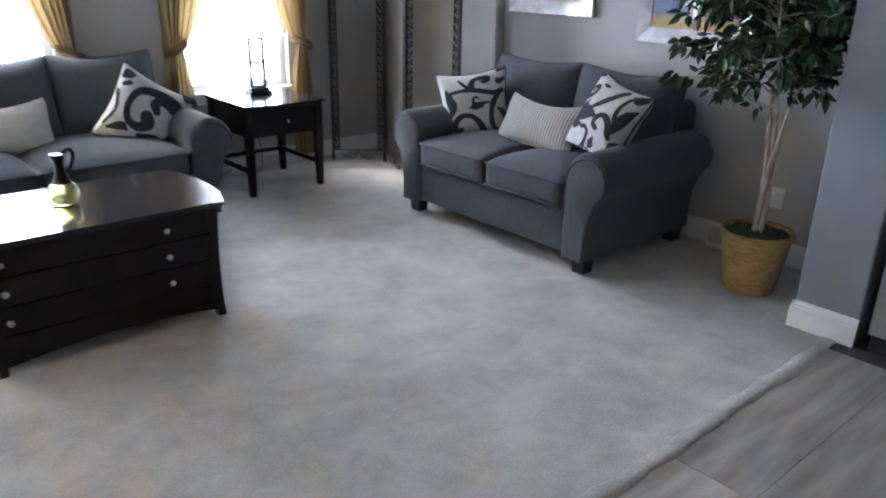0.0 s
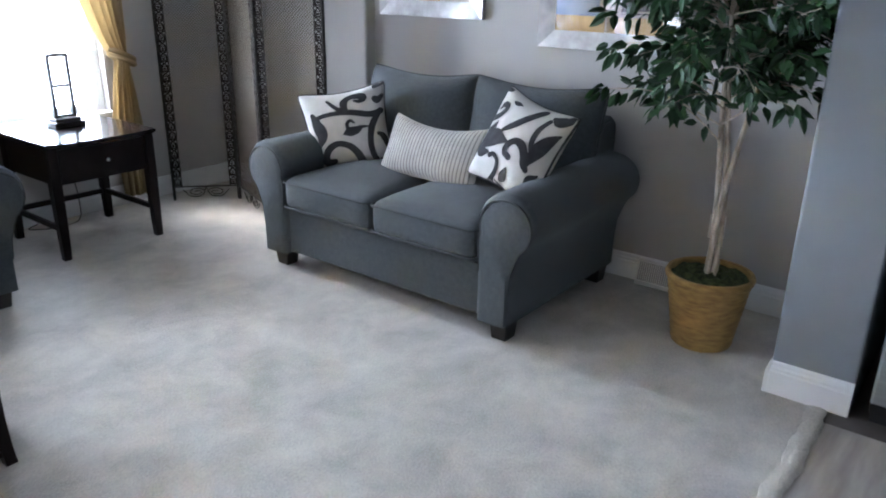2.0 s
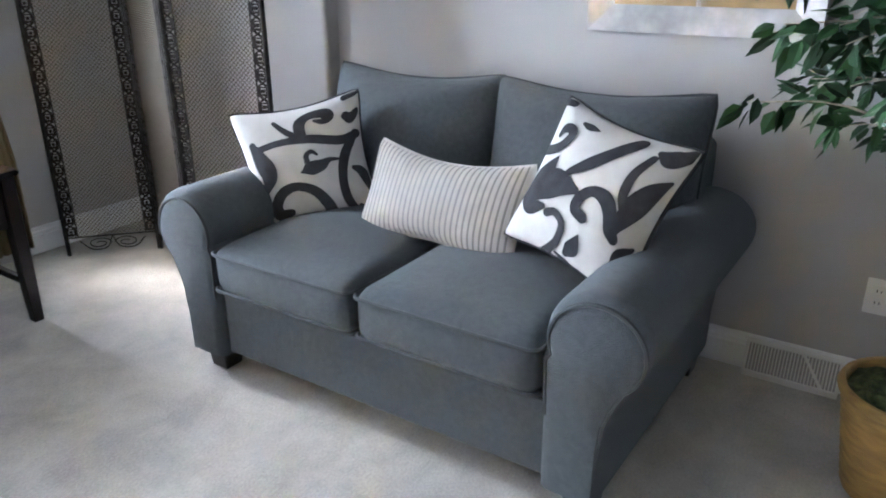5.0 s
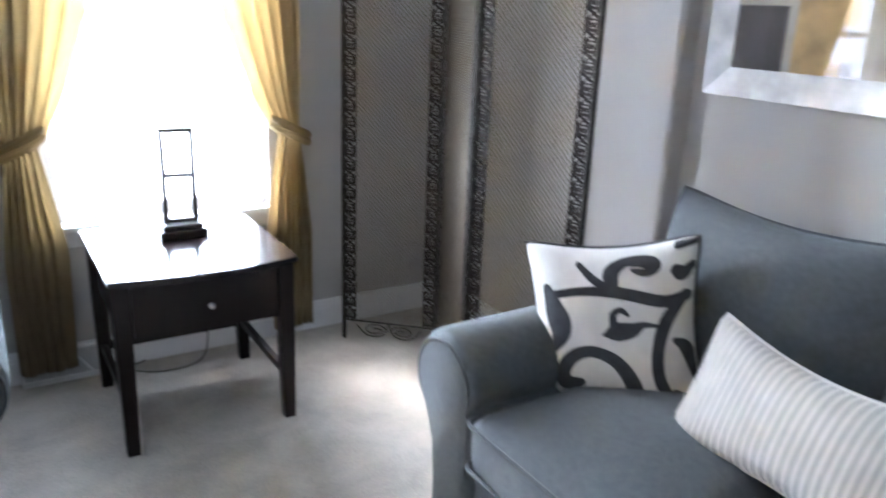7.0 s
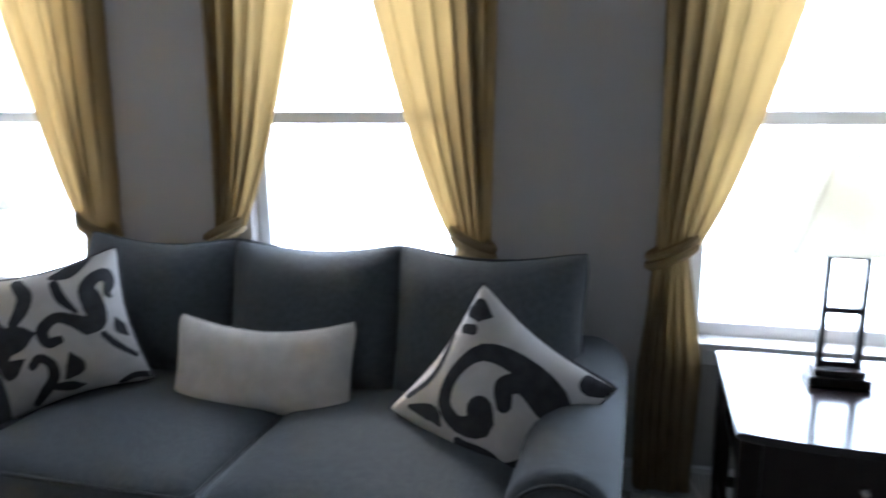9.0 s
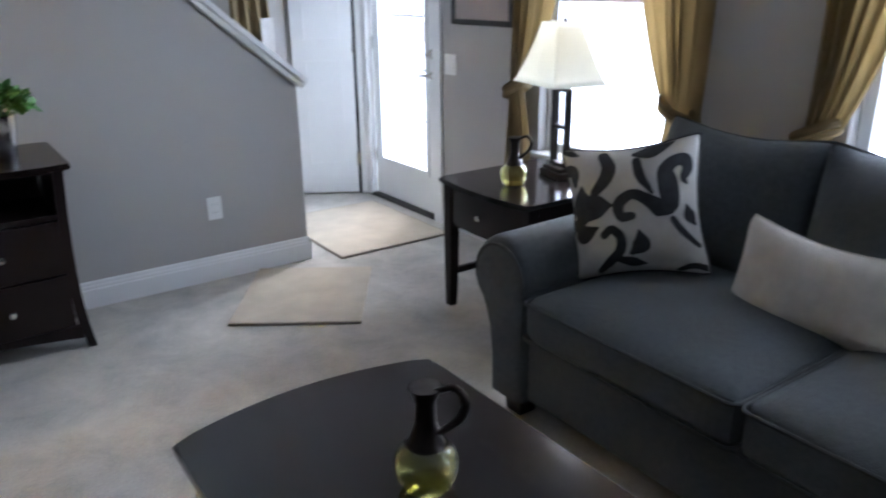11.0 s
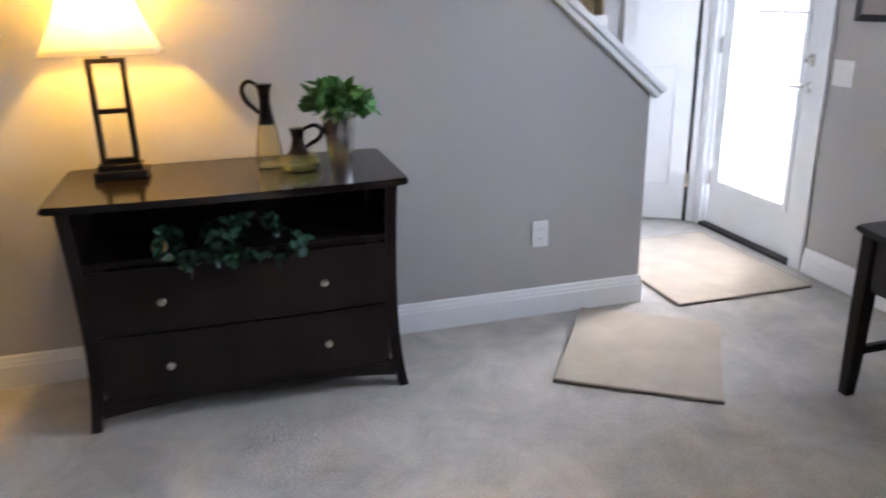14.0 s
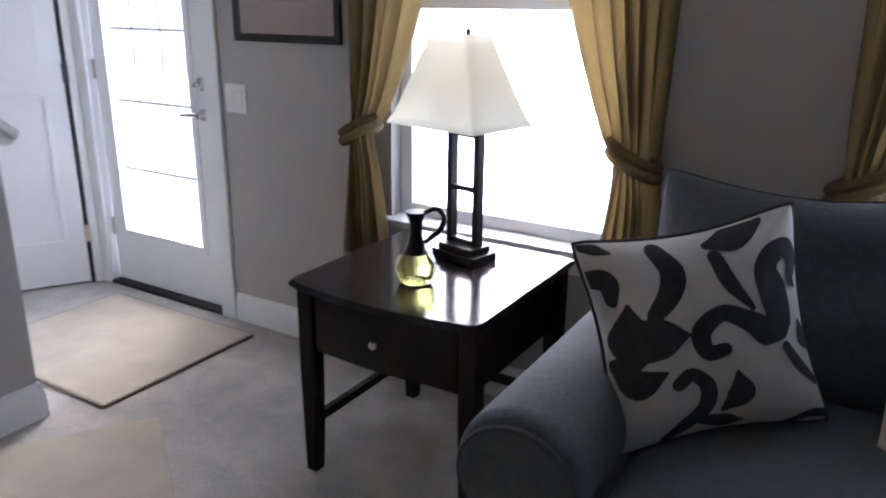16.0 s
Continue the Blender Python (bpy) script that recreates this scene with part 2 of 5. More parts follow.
def box(bm, x0, x1, y0, y1, z0, z1, bevel=0.0, seg=2):
    r = bmesh.ops.create_cube(bm, size=1.0)["verts"]
    bmesh.ops.scale(bm, vec=(abs(x1 - x0), abs(y1 - y0), abs(z1 - z0)), verts=r)
    bmesh.ops.translate(bm, vec=((x0 + x1) / 2, (y0 + y1) / 2, (z0 + z1) / 2), verts=r)
    if bevel:
        es = list({e for v in r for e in v.link_edges})
        bmesh.ops.bevel(bm, geom=es, offset=bevel, segments=seg, affect="EDGES", profile=0.6)
    return bm


def B(x0, x1, y0, y1, z0, z1, bevel=0.0, seg=2):
    return box(bmesh.new(), x0, x1, y0, y1, z0, z1, bevel, seg)


def prism(bm, pts, f0, f1, bevel=0.0):
    """A closed outline of 2D points, carried from f0(p) to f1(p)."""
    a = [bm.verts.new(f0(p)) for p in pts]
    b = [bm.verts.new(f1(p)) for p in pts]
    n = len(pts)
    fs = [bm.faces.new(a), bm.faces.new(b[::-1])]
    for i in range(n):
        fs.append(bm.faces.new((a[i], b[i], b[(i + 1) % n], a[(i + 1) % n])))
    if bevel:
        es = list(fs[0].edges) + list(fs[1].edges)
        bmesh.ops.bevel(bm, geom=es, offset=bevel, segments=2, affect="EDGES")
    return bm


def lathe(bm, profile, n=24, at=(0, 0, 0), square=False):
    rings = []
    for r, z in profile:
        rings.append([bm.verts.new((at[0] + r * math.cos(2 * math.pi * i / n), at[1] + r * math.sin(2 * math.pi * i / n), at[2] + z)) for i in range(n)])
    for a, b in zip(rings, rings[1:]):
        for i in range(n):
            bm.faces.new((a[i], a[(i + 1) % n], b[(i + 1) % n], b[i]))
    if profile[0][0] > 1e-4:
        bm.faces.new(rings[0][::-1])
    if profile[-1][0] > 1e-4:
        bm.faces.new(rings[-1])
    return bm


def tube(bm, pts, rad, n=8, closed=False):
    pts = [Vector(p) for p in pts]
    rads = rad if isinstance(rad, (list, tuple)) else [rad] * len(pts)
    rings, side = [], None
    m = len(pts)
    for i, p in enumerate(pts):
        d = (pts[(i + 1) % m] - pts[i - 1]) if closed else (pts[min(i + 1, m - 1)] - pts[max(i - 1, 0)])
        d = d.normalized() if d.length > 1e-9 else Vector((0, 0, 1))
        if side is None:
            side = d.cross(Vector((0.31, 0.17, 0.93)))
        side = (side - d * side.dot(d))
        side = side.normalized() if side.length > 1e-6 else d.orthogonal().normalized()
        up = d.cross(side)
        rings.append([bm.verts.new(p + rads[i] * (math.cos(2 * math.pi * k / n) * side + math.sin(2 * math.pi * k / n) * up)) for k in range(n)])
    pairs = list(zip(rings, rings[1:])) + ([(rings[-1], rings[0])] if closed else [])
    for a, b in pairs:
        for k in range(n):
            bm.faces.new((a[k], a[(k + 1) % n], b[(k + 1) % n], b[k]))
    if not closed:
        bm.faces.new(rings[0][::-1])
        bm.faces.new(rings[-1])
    return bm


def curve_pts(ctrl, n=24):
    """A smooth line through the given points."""
    c = [Vector(p) for p in ctrl]
    c = [2 * c[0] - c[1]] + c + [2 * c[-1] - c[-2]]
    out = []
    segs = len(c) - 3
    for i in range(n + 1):
        s = min(i / n * segs, segs - 1e-6)
        k, t = int(s), s - int(s)
        p0, p1, p2, p3 = c[k:k + 4]
        out.append(0.5 * (2 * p1 + (p2 - p0) * t + (2 * p0 - 5 * p1 + 4 * p2 - p3) * t * t + (3 * p1 - p0 - 3 * p2 + p3) * t ** 3))
    return out


# ---- structure ----
H = 2.5
WX = -5.88


def structure(name, bm, material, label, category, smooth=False):
    return tagged(part(name, bm, material, smooth=smooth), label, category, kind="structure")


fl = structure("floor", B(-7.2, 0.1, -4.18, 0.1, -0.12, 0.0), CARPET, "light beige cut-pile carpet with brushed patches", "carpet")
bm = bmesh.new()
tube(bm, [(x, -4.196 + 0.005 * math.sin(7 * x) + 0.005 * math.sin(23 * x) + 0.003 * math.sin(61 * x), 0) for x in np.linspace(-5.2, -0.735, 260)], 0.034, 12)
bmesh.ops.scale(bm, vec=(1, 1, 0.28), verts=bm.verts)
part("carpet_edge", bm, CARPET, fl, "rolled tuft edge of the carpet", True)
structure("ceiling", B(-7.4, 0.3, -8.2, 0.2, H, H + 0.12), CEIL, "plain white textured ceiling", "ceiling")

bm = bmesh.new()
DX0, DX1, DZ1 = -6.84, -6.02, 2.05
box(bm, -7.4, DX0, 0, 0.15, 0, H)
box(bm, DX0, DX1, 0, 0.15, DZ1, H)
prev = DX1
for wx in sorted(WINDOWS):
    box(bm, prev, wx - WIN_HALF, 0, 0.15, 0, H)
    box(bm, wx - WIN_HALF, wx + WIN_HALF, 0, 0.15, 0, WIN_Z0)
    box(bm, wx - WIN_HALF, wx + WIN_HALF, 0, 0.15, WIN_Z1, H)
    prev = wx + WIN_HALF
box(bm, prev, 0.15, 0, 0.15, 0, H)
structure("wall_north", bm, WALL, "greige painted wall with three windows and the front door", "wall")

bm = B(0, 0.15, -8.2, -1.36, 0, H)
structure("wall_east", bm, WALL, "greige painted wall behind the loveseat", "wall")
bm = bmesh.new()
r = 0.022
out = [(0.15, 0.0), (0.15, -1.36), (0.0, -1.36)]
out += [(-0.08 + r - r * math.sin(a), -1.36 + r - r * math.cos(a)) for a in np.linspace(0, math.pi / 2, 7)]
out += [(-0.08, 0.0)]
prism(bm, out, lambda p: (p[0], p[1], 0), lambda p: (p[0], p[1], H))
structure("wall_bumpout", bm, WALL, "greige wall section standing slightly proud, rounded corner", "wall", True)


def stub(name, x0, x1, y0, y1, label, paint=GREYWALL):
    bm = bmesh.new()
    box(bm, x0, x1, y0, y1, 0, H, 0.012, 3)
    return structure(name, bm, paint, label, "wall", True)


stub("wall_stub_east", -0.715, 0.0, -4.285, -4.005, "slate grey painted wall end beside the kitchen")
stub("wall_stub_west", WX, -5.2, -4.14, -3.80, "greige painted wall end between carpet and kitchen", WALL)

# stair wall: its top slopes up towards the south
bm = bmesh.new()
SLY, SLZ, SLK = -0.98, 0.955, 0.84
topy = SLY - (H - SLZ) / SLK
prism(bm, [(SLY, 0), (SLY, SLZ), (topy, H), (-8.0, H), (-8.0, 0)], lambda p: (WX, p[0], p[1]), lambda p: (WX - 0.12, p[0], p[1]))
structure("wall_stair", bm, WALL, "greige half wall of the staircase with a sloping top", "wall")
bm = bmesh.new()
d = Vector((0, -1, SLK)).normalized()
nrm = Vector((0, SLK, 1)).normalized()
for off, half, th in ((0.0, 0.085, 0.028), (0.028, 0.098, 0.03)):
    p0 = Vector((WX - 0.06, SLY, SLZ)) + nrm * off - d * 0.035
    p1 = Vector((WX - 0.06, topy, H)) + nrm * off
    vs = []
    for p in (p0, p1):
        for sx, k in ((-half, 0), (half, 0), (half, th), (-half, th)):
            vs.append(bm.verts.new(p + Vector((sx, 0, 0)) + nrm * k))
    for f in ((0, 1, 2, 3), (7, 6, 5, 4), (0, 4, 5, 1), (1, 5, 6, 2), (2, 6, 7, 3), (3, 7, 4, 0)):
        bm.faces.new([vs[i] for i in f])
bmesh.ops.bevel(bm, geom=list(bm.edges), offset=0.005, segments=2, affect="EDGES")
structure("trim_stair_cap", bm, TRIM, "white painted sloping cap on the stair wall", "trim")

structure("wall_entry_west", B(-7.3, -7.15, -8.0, -0.0, 0, H), WALL, "greige wall of the entry", "wall")
structure("wall_south", B(-7.4, 0.15, -8.2, -8.0, 0, H), WALL, "plain kitchen end wall", "wall")
structure("kitchen_floor_bed", B(-7.2, 0.1, -8.1, -4.18, -0.12, -0.006), GROUT, "dark bed under the plank floor", "floor")


def baseboard(name, p0, p1, side, h=0.13):
    """Stepped white skirting from p0 to p1; side is the way it stands out from the wall."""
    bm = bmesh.new()
    s = Vector((*side, 0))
    prof = [(0, 0), (0.016, 0), (0.016, h * 0.68), (0.012, h * 0.73), (0.012, h * 0.80), (0.008, h * 0.86), (0.007, h * 0.95), (0.003, h), (0, h)]
    a, b = Vector((*p0, 0)), Vector((*p1, 0))
    prism(bm, prof, lambda p: a + s * p[0] + Vector((0, 0, p[1])), lambda p: b + s * p[0] + Vector((0, 0, p[1])))
    return structure(name, bm, TRIM, "white stepped baseboard", "baseboard")


baseboard("baseboard_north", (-5.94, 0), (-0.08, 0), (0, -1))
baseboard("baseboard_bumpout", (-0.08, -0.02), (-0.08, -1.36), (-1, 0))
baseboard("baseboard_east", (0, -1.37), (0, -4.0), (-1, 0))
baseboard("baseboard_stub_face", (-0.715, -4.006), (-0.715, -4.285), (-1, 0))
baseboard("baseboard_stub_north", (-0.015, -4.005), (-0.731, -4.005), (0, 1))
baseboard("baseboard_stair", (WX, SLY), (WX, -3.80), (1, 0))
baseboard("baseboard_stair_end", (WX + 0.016, SLY), (WX - 0.12, SLY), (0, 1))
baseboard("baseboard_weststub", (WX, -3.80), (-5.184, -3.80), (0, 1))
baseboard("baseboard_weststub_face", (-5.2, -3.801), (-5.2, -4.14), (1, 0))
baseboard("baseboard_entry", (-7.15, -0.02), (-7.15, -1.34), (1, 0))


# ---- windows, front door, closet door ----
def window(x):
    w = thing("window", pose(x, 0, 0), "white double-hung window with daylight behind it", "window", kind="structure")
    h, z0, z1 = WIN_HALF, WIN_Z0, WIN_Z1
    bm = bmesh.new()
    for a, b in ((-h, -h + 0.05), (h - 0.05, h)):
        box(bm, a, b, 0.06, 0.13, z0, z1, 0.004)
    box(bm, -h + 0.05, h - 0.05, 0.06, 0.13, z0, z0 + 0.05, 0.004)
    box(bm, -h + 0.05, h - 0.05, 0.06, 0.13, z1 - 0.05, z1, 0.004)
    part("window_frame", bm, TRIM, w)
    part("meeting_rail", B(-h + 0.05, h - 0.05, 0.07, 0.12, 1.355, 1.40, 0.004), TRIM, w)
    for a, b in ((z0 + 0.05, 1.355), (1.40, z1 - 0.05)):
        p = part("pane", B(-h + 0.05, h - 0.05, 0.093, 0.097, a, b), PANE, w)
        p.visible_shadow = False
    part("window_sill", B(-h - 0.04, h + 0.04, -0.045, 0.06, z0 - 0.025, z0 + 0.004, 0.006), TRIM, w)
    part("apron", B(-h - 0.02, h + 0.02, -0.014, -0.001, z0 - 0.085, z0 - 0.025, 0.004), TRIM, w)
    return w


for wx in WINDOWS:
    window(wx)


def front_door():
    d = thing("door_1", pose(0, 0, 0), "white front door with a large glazed light, closed", "door", kind="structure")
    x0, x1 = DX0 + 0.02, DX1 - 0.02
    gx0, gx1, gz0, gz1 = -6.73, -6.16, 0.28, 1.9
    bm = bmesh.new()
    box(bm, x0, gx0, 0.03, 0.075, 0.02, 2.03)
    box(bm, gx1, x1, 0.03, 0.075, 0.02, 2.03)
    box(bm, gx0, gx1, 0.03, 0.075, 0.02, gz0)
    box(bm, gx0, gx1, 0.03, 0.075, gz1, 2.03)
    part("slab", bm, TRIM, d)
    bm = bmesh.new()
    for a in ((gx0 - 0.02, gx0 + 0.012, gz0 - 0.02, gz1 + 0.02), (gx1 - 0.012, gx1 + 0.02, gz0 - 0.02, gz1 + 0.02)):
        box(bm, a[0], a[1], 0.02, 0.03, a[2], a[3], 0.003)
    for z in (gz0 - 0.02, gz1 - 0.012):
        box(bm, gx0 + 0.012, gx1 - 0.012, 0.02, 0.03, z, z + 0.032, 0.003)
    part("glazing_bead", bm, TRIM, d)
    p = part("pane", B(gx0, gx1, 0.05, 0.054, gz0, gz1), PANE, d)
    p.visible_shadow = False
    for k in (1, 2, 3, 4):
        z = gz0 + (gz1 - gz0) * k / 5
        part("muntin", B(gx0 + 0.012, gx1 - 0.012, 0.044, 0.049, z - 0.006, z + 0.006), TRIM, d)
    for k in (1, 2):
        x = gx0 + (gx1 - gx0) * k / 3
        part("muntin", B(x - 0.006, x + 0.006, 0.044, 0.0485, gz0 + 0.012, gz1 - 0.012), TRIM, d)
    bm = bmesh.new()
    box(bm, DX0 - 0.075, DX0 + 0.012, -0.02, -0.001, 0, 2.12, 0.005)
    box(bm, DX1 - 0.012, DX1 + 0.075, -0.02, -0.001, 0, 2.12, 0.005)
    box(bm, DX0 + 0.012, DX1 - 0.012, -0.02, -0.001, 2.045, 2.12, 0.005)
    part("casing", bm, TRIM, d, "white moulded casing")
    part("threshold", B(DX0 + 0.012, DX1 - 0.012, -0.02, 0.09, 0.0, 0.018, 0.004), FOOT, d, "dark bronze threshold")
    for z, r in ((1.035, 0.03), (0.905, 0.026)):
        bm = lathe(bmesh.new(), [(r, 0), (r, 0.012), (r * 0.7, 0.022), (0.012, 0.024), (0.012, 0.045), (0, 0.046)], 20)
        bmesh.ops.rotate(bm, cent=(0, 0, 0), matrix=Matrix.Rotation(radians(90), 3, "X"), verts=bm.verts)
        bmesh.ops.translate(bm, vec=(-6.095, 0.03, z), verts=bm.verts)
        knob = part("deadbolt" if z > 1 else "door_handle", bm, CHROME, d, "brushed nickel hardware", True)
        if z < 1:
            part("lever", tube(bmesh.new(), curve_pts([(-6.095, -0.012, z), (-6.12, -0.018, z + 0.002), (-6.17, -0.016, z - 0.002), (-6.20, -0.010, z - 0.006)], 10), [0.010] * 6 + [0.008] * 5, 8), CHROME, knob, "", True)
    for z in (0.25, 1.02, 1.80):
        part("hinge", lathe(bmesh.new(), [(0.008, 0), (0.008, 0.09), (0, 0.092)], 10, (DX0 + 0.018, 0.022, z)), CHROME, d, "", True)
    return d


front_door()


def closet_door():
    """A narrow slab hinged beside the front door, standing ajar."""
    d = thing("door_2", pose(-6.925, -0.035, 0, 0, 0, -30), "white panelled closet door beside the entry, standing ajar", "door", kind="structure")
    part("slab", B(0, 0.034, -0.445, -0.030, 0.012, 2.03, 0.003), TRIM, d)
    for z0, z1 in ((0.22, 0.95), (1.08, 1.85)):
        y0, y1 = -0.37, -0.11
        bm = bmesh.new()
        for a in ((y0, y0 + 0.02, z0, z1), (y1 - 0.02, y1, z0, z1), (y0 + 0.02, y1 - 0.02, z0, z0 + 0.02), (y0 + 0.02, y1 - 0.02, z1 - 0.02, z1)):
            box(bm, 0.035, 0.041, a[0], a[1], a[2], a[3], 0.002)
        part("panel_moulding", bm, TRIM, d)
    part("jamb", B(-0.015, 0.030, -0.008, 0.030, 0, 2.12, 0.004), TRIM, d)
    # solid dark bar: paints the shade of the open hinge gap
    part("gap_shade_strip", B(0.002, 0.022, -0.029, -0.009, 0.0, 2.04), SLOT, d, "dark strip standing in for the shade at the hinge side")
    for z in (0.22, 1.0, 1.8):
        part("hinge", B(0.023, 0.040, -0.034, -0.006, z, z + 0.09, 0.002), CHROME, d)
    return d


closet_door()

# staircase behind the half wall
st = thing("staircase", pose(0, 0, 0), "carpeted staircase behind the half wall", "stairs", kind="structure")
for i in range(12):
    part("step", B(-7.15, WX - 0.12, -8, -1.35 - i * 0.215, i * 0.18, (i + 1) * 0.18, 0.012), CARPET, st)


# ---- curtains ----
def curtain(cx, side):
    """One gold panel drawn to its side of the window and tied back; side is -1 or 1."""
    c = thing("curtain", pose(cx, -0.098, 0), "gold woven curtain tied back beside the window", "curtain", "tied-back curtains")
    nz, nu = 60, 84
    bm = bmesh.new()
    rows = []
    rnd = random.Random(int(cx * 100) * 3 + side)
    ph = rnd.random() * 6
    for j in range(nz + 1):
        z = 0.07 + (2.30 - 0.07) * j / nz
        tz = 0.93
        if z >= tz:
            s = (z - tz) / (2.30 - tz)
            inner = 0.44 - (0.44 - 0.02) * (s ** 0.72)
            outer = 0.545 + 0.03 * s
        else:
            s = (tz - z) / (tz - 0.07)
            inner = 0.44 - 0.07 * min(1, s * 2.2) + 0.03 * s
            outer = 0.545 + 0.05 * min(1, s * 2)
        pinch = math.exp(-((z - tz) / 0.10) ** 2)
        row = []
        for i in range(nu + 1):
            u = i / nu
            x = inner + (outer - inner) * u
            wide = min(1, (outer - inner) / 0.3)
            fold = math.sin((u ** 1.25) * 38 + ph + 0.7 * math.sin(z * 1.7 + ph)) * 0.7 + math.sin(u * 13 + 2 * ph + z * 0.8) * 0.4
            amp = 0.034 * (1 - 0.70 * pinch) * (0.45 + 0.55 * wide) * (0.55 + 0.45 * u)
            x += 0.010 * math.cos((u ** 1.25) * 38 + ph) * wide * (1 - pinch)
            y = fold * amp - 0.03 * pinch * math.sin(math.pi * u)
            y += 0.088 * max(0.0, (u - 0.86) / 0.14) ** 1.5       # the side returns to the wall
            row.append(bm.verts.new((side * x, y, z)))
        rows.append(row)
    for a, b in zip(rows, rows[1:]):
        for i in range(nu):
            bm.faces.new((a[i], a[i + 1], b[i + 1], b[i]))
    ob = part("panel", bm, GOLD, c, "", True)
    sol = ob.modifiers.new("thickness", "SOLIDIFY")
    sol.thickness = 0.0025
    bm = bmesh.new()
    for k in range(2):
        pts = []
        for a in np.linspace(0, 2 * math.pi, 24, endpoint=False):
            pts.append((side * (0.495 + 0.072 * math.cos(a)), 0.002 - 0.05 * math.sin(a), 0.93 + 0.03 * k + 0.035 * math.cos(a) * -1))
        tube(bm, pts, 0.017, 8, True)
    part("tieback", bm, GOLD, c, "gathered gold tieback band", True)
    return c


for wx in WINDOWS:
    curtain(wx, -1)
    curtain(wx, 1)
    rod = thing("curtain_rod", pose(wx, -0.098, 2.31), "dark bronze curtain rod above the window", "curtain rod")
    bm = bmesh.new()
    tube(bm, [(-0.68, 0, 0), (0.68, 0, 0)], 0.011, 10)
    part("rod", bm, LAMPMETAL, rod, "", True)
    for s in (-1, 1):
        part("finial", lathe(bmesh.new(), [(0.012, -0.02), (0.024, 0.0), (0.012, 0.02)], 12, (s * 0.69, 0, 0)), LAMPMETAL, rod, "", True)
        part("bracket", B(s * 0.62 - 0.01, s * 0.62 + 0.01, 0.0, 0.097, -0.012, 0.012, 0.003), LAMPMETAL, rod)


# ---- cushions and pillows ----
def pillow_point(u, v, a, b, h, front=1, pinch=0.15, rnd=0.0):
    px, pz = pinch if isinstance(pinch, tuple) else (pinch, pinch)
    x = a * u * (1 - px * (1 - v * v) * abs(u)) * math.sqrt(1 - rnd * v * v / 2)
    z = b * v * (1 - pz * (1 - u * u) * abs(v)) * math.sqrt(1 - rnd * u * u / 2)
    ear = 1 - 0.05 * (u * v) ** 6
    x, z = x * ear, z * ear
    k = max(0.0, (1 - u ** 4) * (1 - v ** 4))
    puff = 0.55 * k ** 0.5 + 0.45 * (1 - u * u) * (1 - v * v)
    return Vector((x, -front * h * puff, z))


def pillow_bm(a, b, h, n=22, pinch=0.15, rnd=0.0):
    bm = bmesh.new()
    for f in (1, -1):
        g = [[bm.verts.new(pillow_point(math.sin(math.pi / 2 * (2 * i / n - 1)), math.sin(math.pi / 2 * (2 * j / n - 1)), a, b, h, f, pinch, rnd)) for i in range(n + 1)] for j in range(n + 1)]
        for j in range(n):
            for i in range(n):
                bm.faces.new((g[j][i], g[j][i + 1], g[j + 1][i + 1], g[j + 1][i]))
    bmesh.ops.remove_doubles(bm, verts=bm.verts, dist=0.0005)
    return bm


def pillow_edge(a, b, n=14, pinch=0.15, rnd=0.0):
    pts = []
    s = [2 * i / n - 1 for i in range(n)]
    for uv in [(t, -1) for t in s] + [(1, t) for t in s] + [(-t, 1) for t in s] + [(-1, -t) for t in s]:
        pts.append(pillow_point(uv[0], uv[1], a, b, 0, 1, pinch, rnd))
    return pts


def stroke(bm, path, widths, a, b, h, n=40, front=1, cross=7, pinch=0.15, caps=True):
    """A printed band that lies on the pillow's face along a smooth line in u, v."""
    c = curve_pts([(p[0], p[1], 0) for p in path], n)
    w = curve_pts([(x, 0, 0) for x in widths], n)
    spine = []
    for i, p in enumerate(c):
        d = (c[min(i + 1, n)] - c[max(i - 1, 0)]).normalized()
        spine.append((p, d, max(0.004, w[i].x)))
    if caps:                                            # round ends
        arc = [radians(k) for k in (25, 50, 70, 85)]
        p, d, r = spine[0]
        head = [(p - d * r * math.sin(t), d, r * math.cos(t)) for t in arc[::-1]]
        p, d, r = spine[-1]
        spine = head + spine + [(p + d * r * math.sin(t), d, r * math.cos(t)) for t in arc]
    rows = []
    for p, d, r in spine:
        q = Vector((-d.y, d.x, 0)) * r
        row = []
        for k in range(cross):
            m = p + q * (2 * k / (cross - 1) - 1)
            u, v = max(-0.985, min(0.985, m.x)), max(-0.985, min(0.985, m.y))
            row.append(bm.verts.new(pillow_point(u, v, a, b, h, front, pinch) + Vector((0, -0.003 * front, 0))))
        rows.append(row)
    for X, Y in zip(rows, rows[1:]):
        for k in range(cross - 1):
            bm.faces.new((X[k], X[k + 1], Y[k + 1], Y[k]))


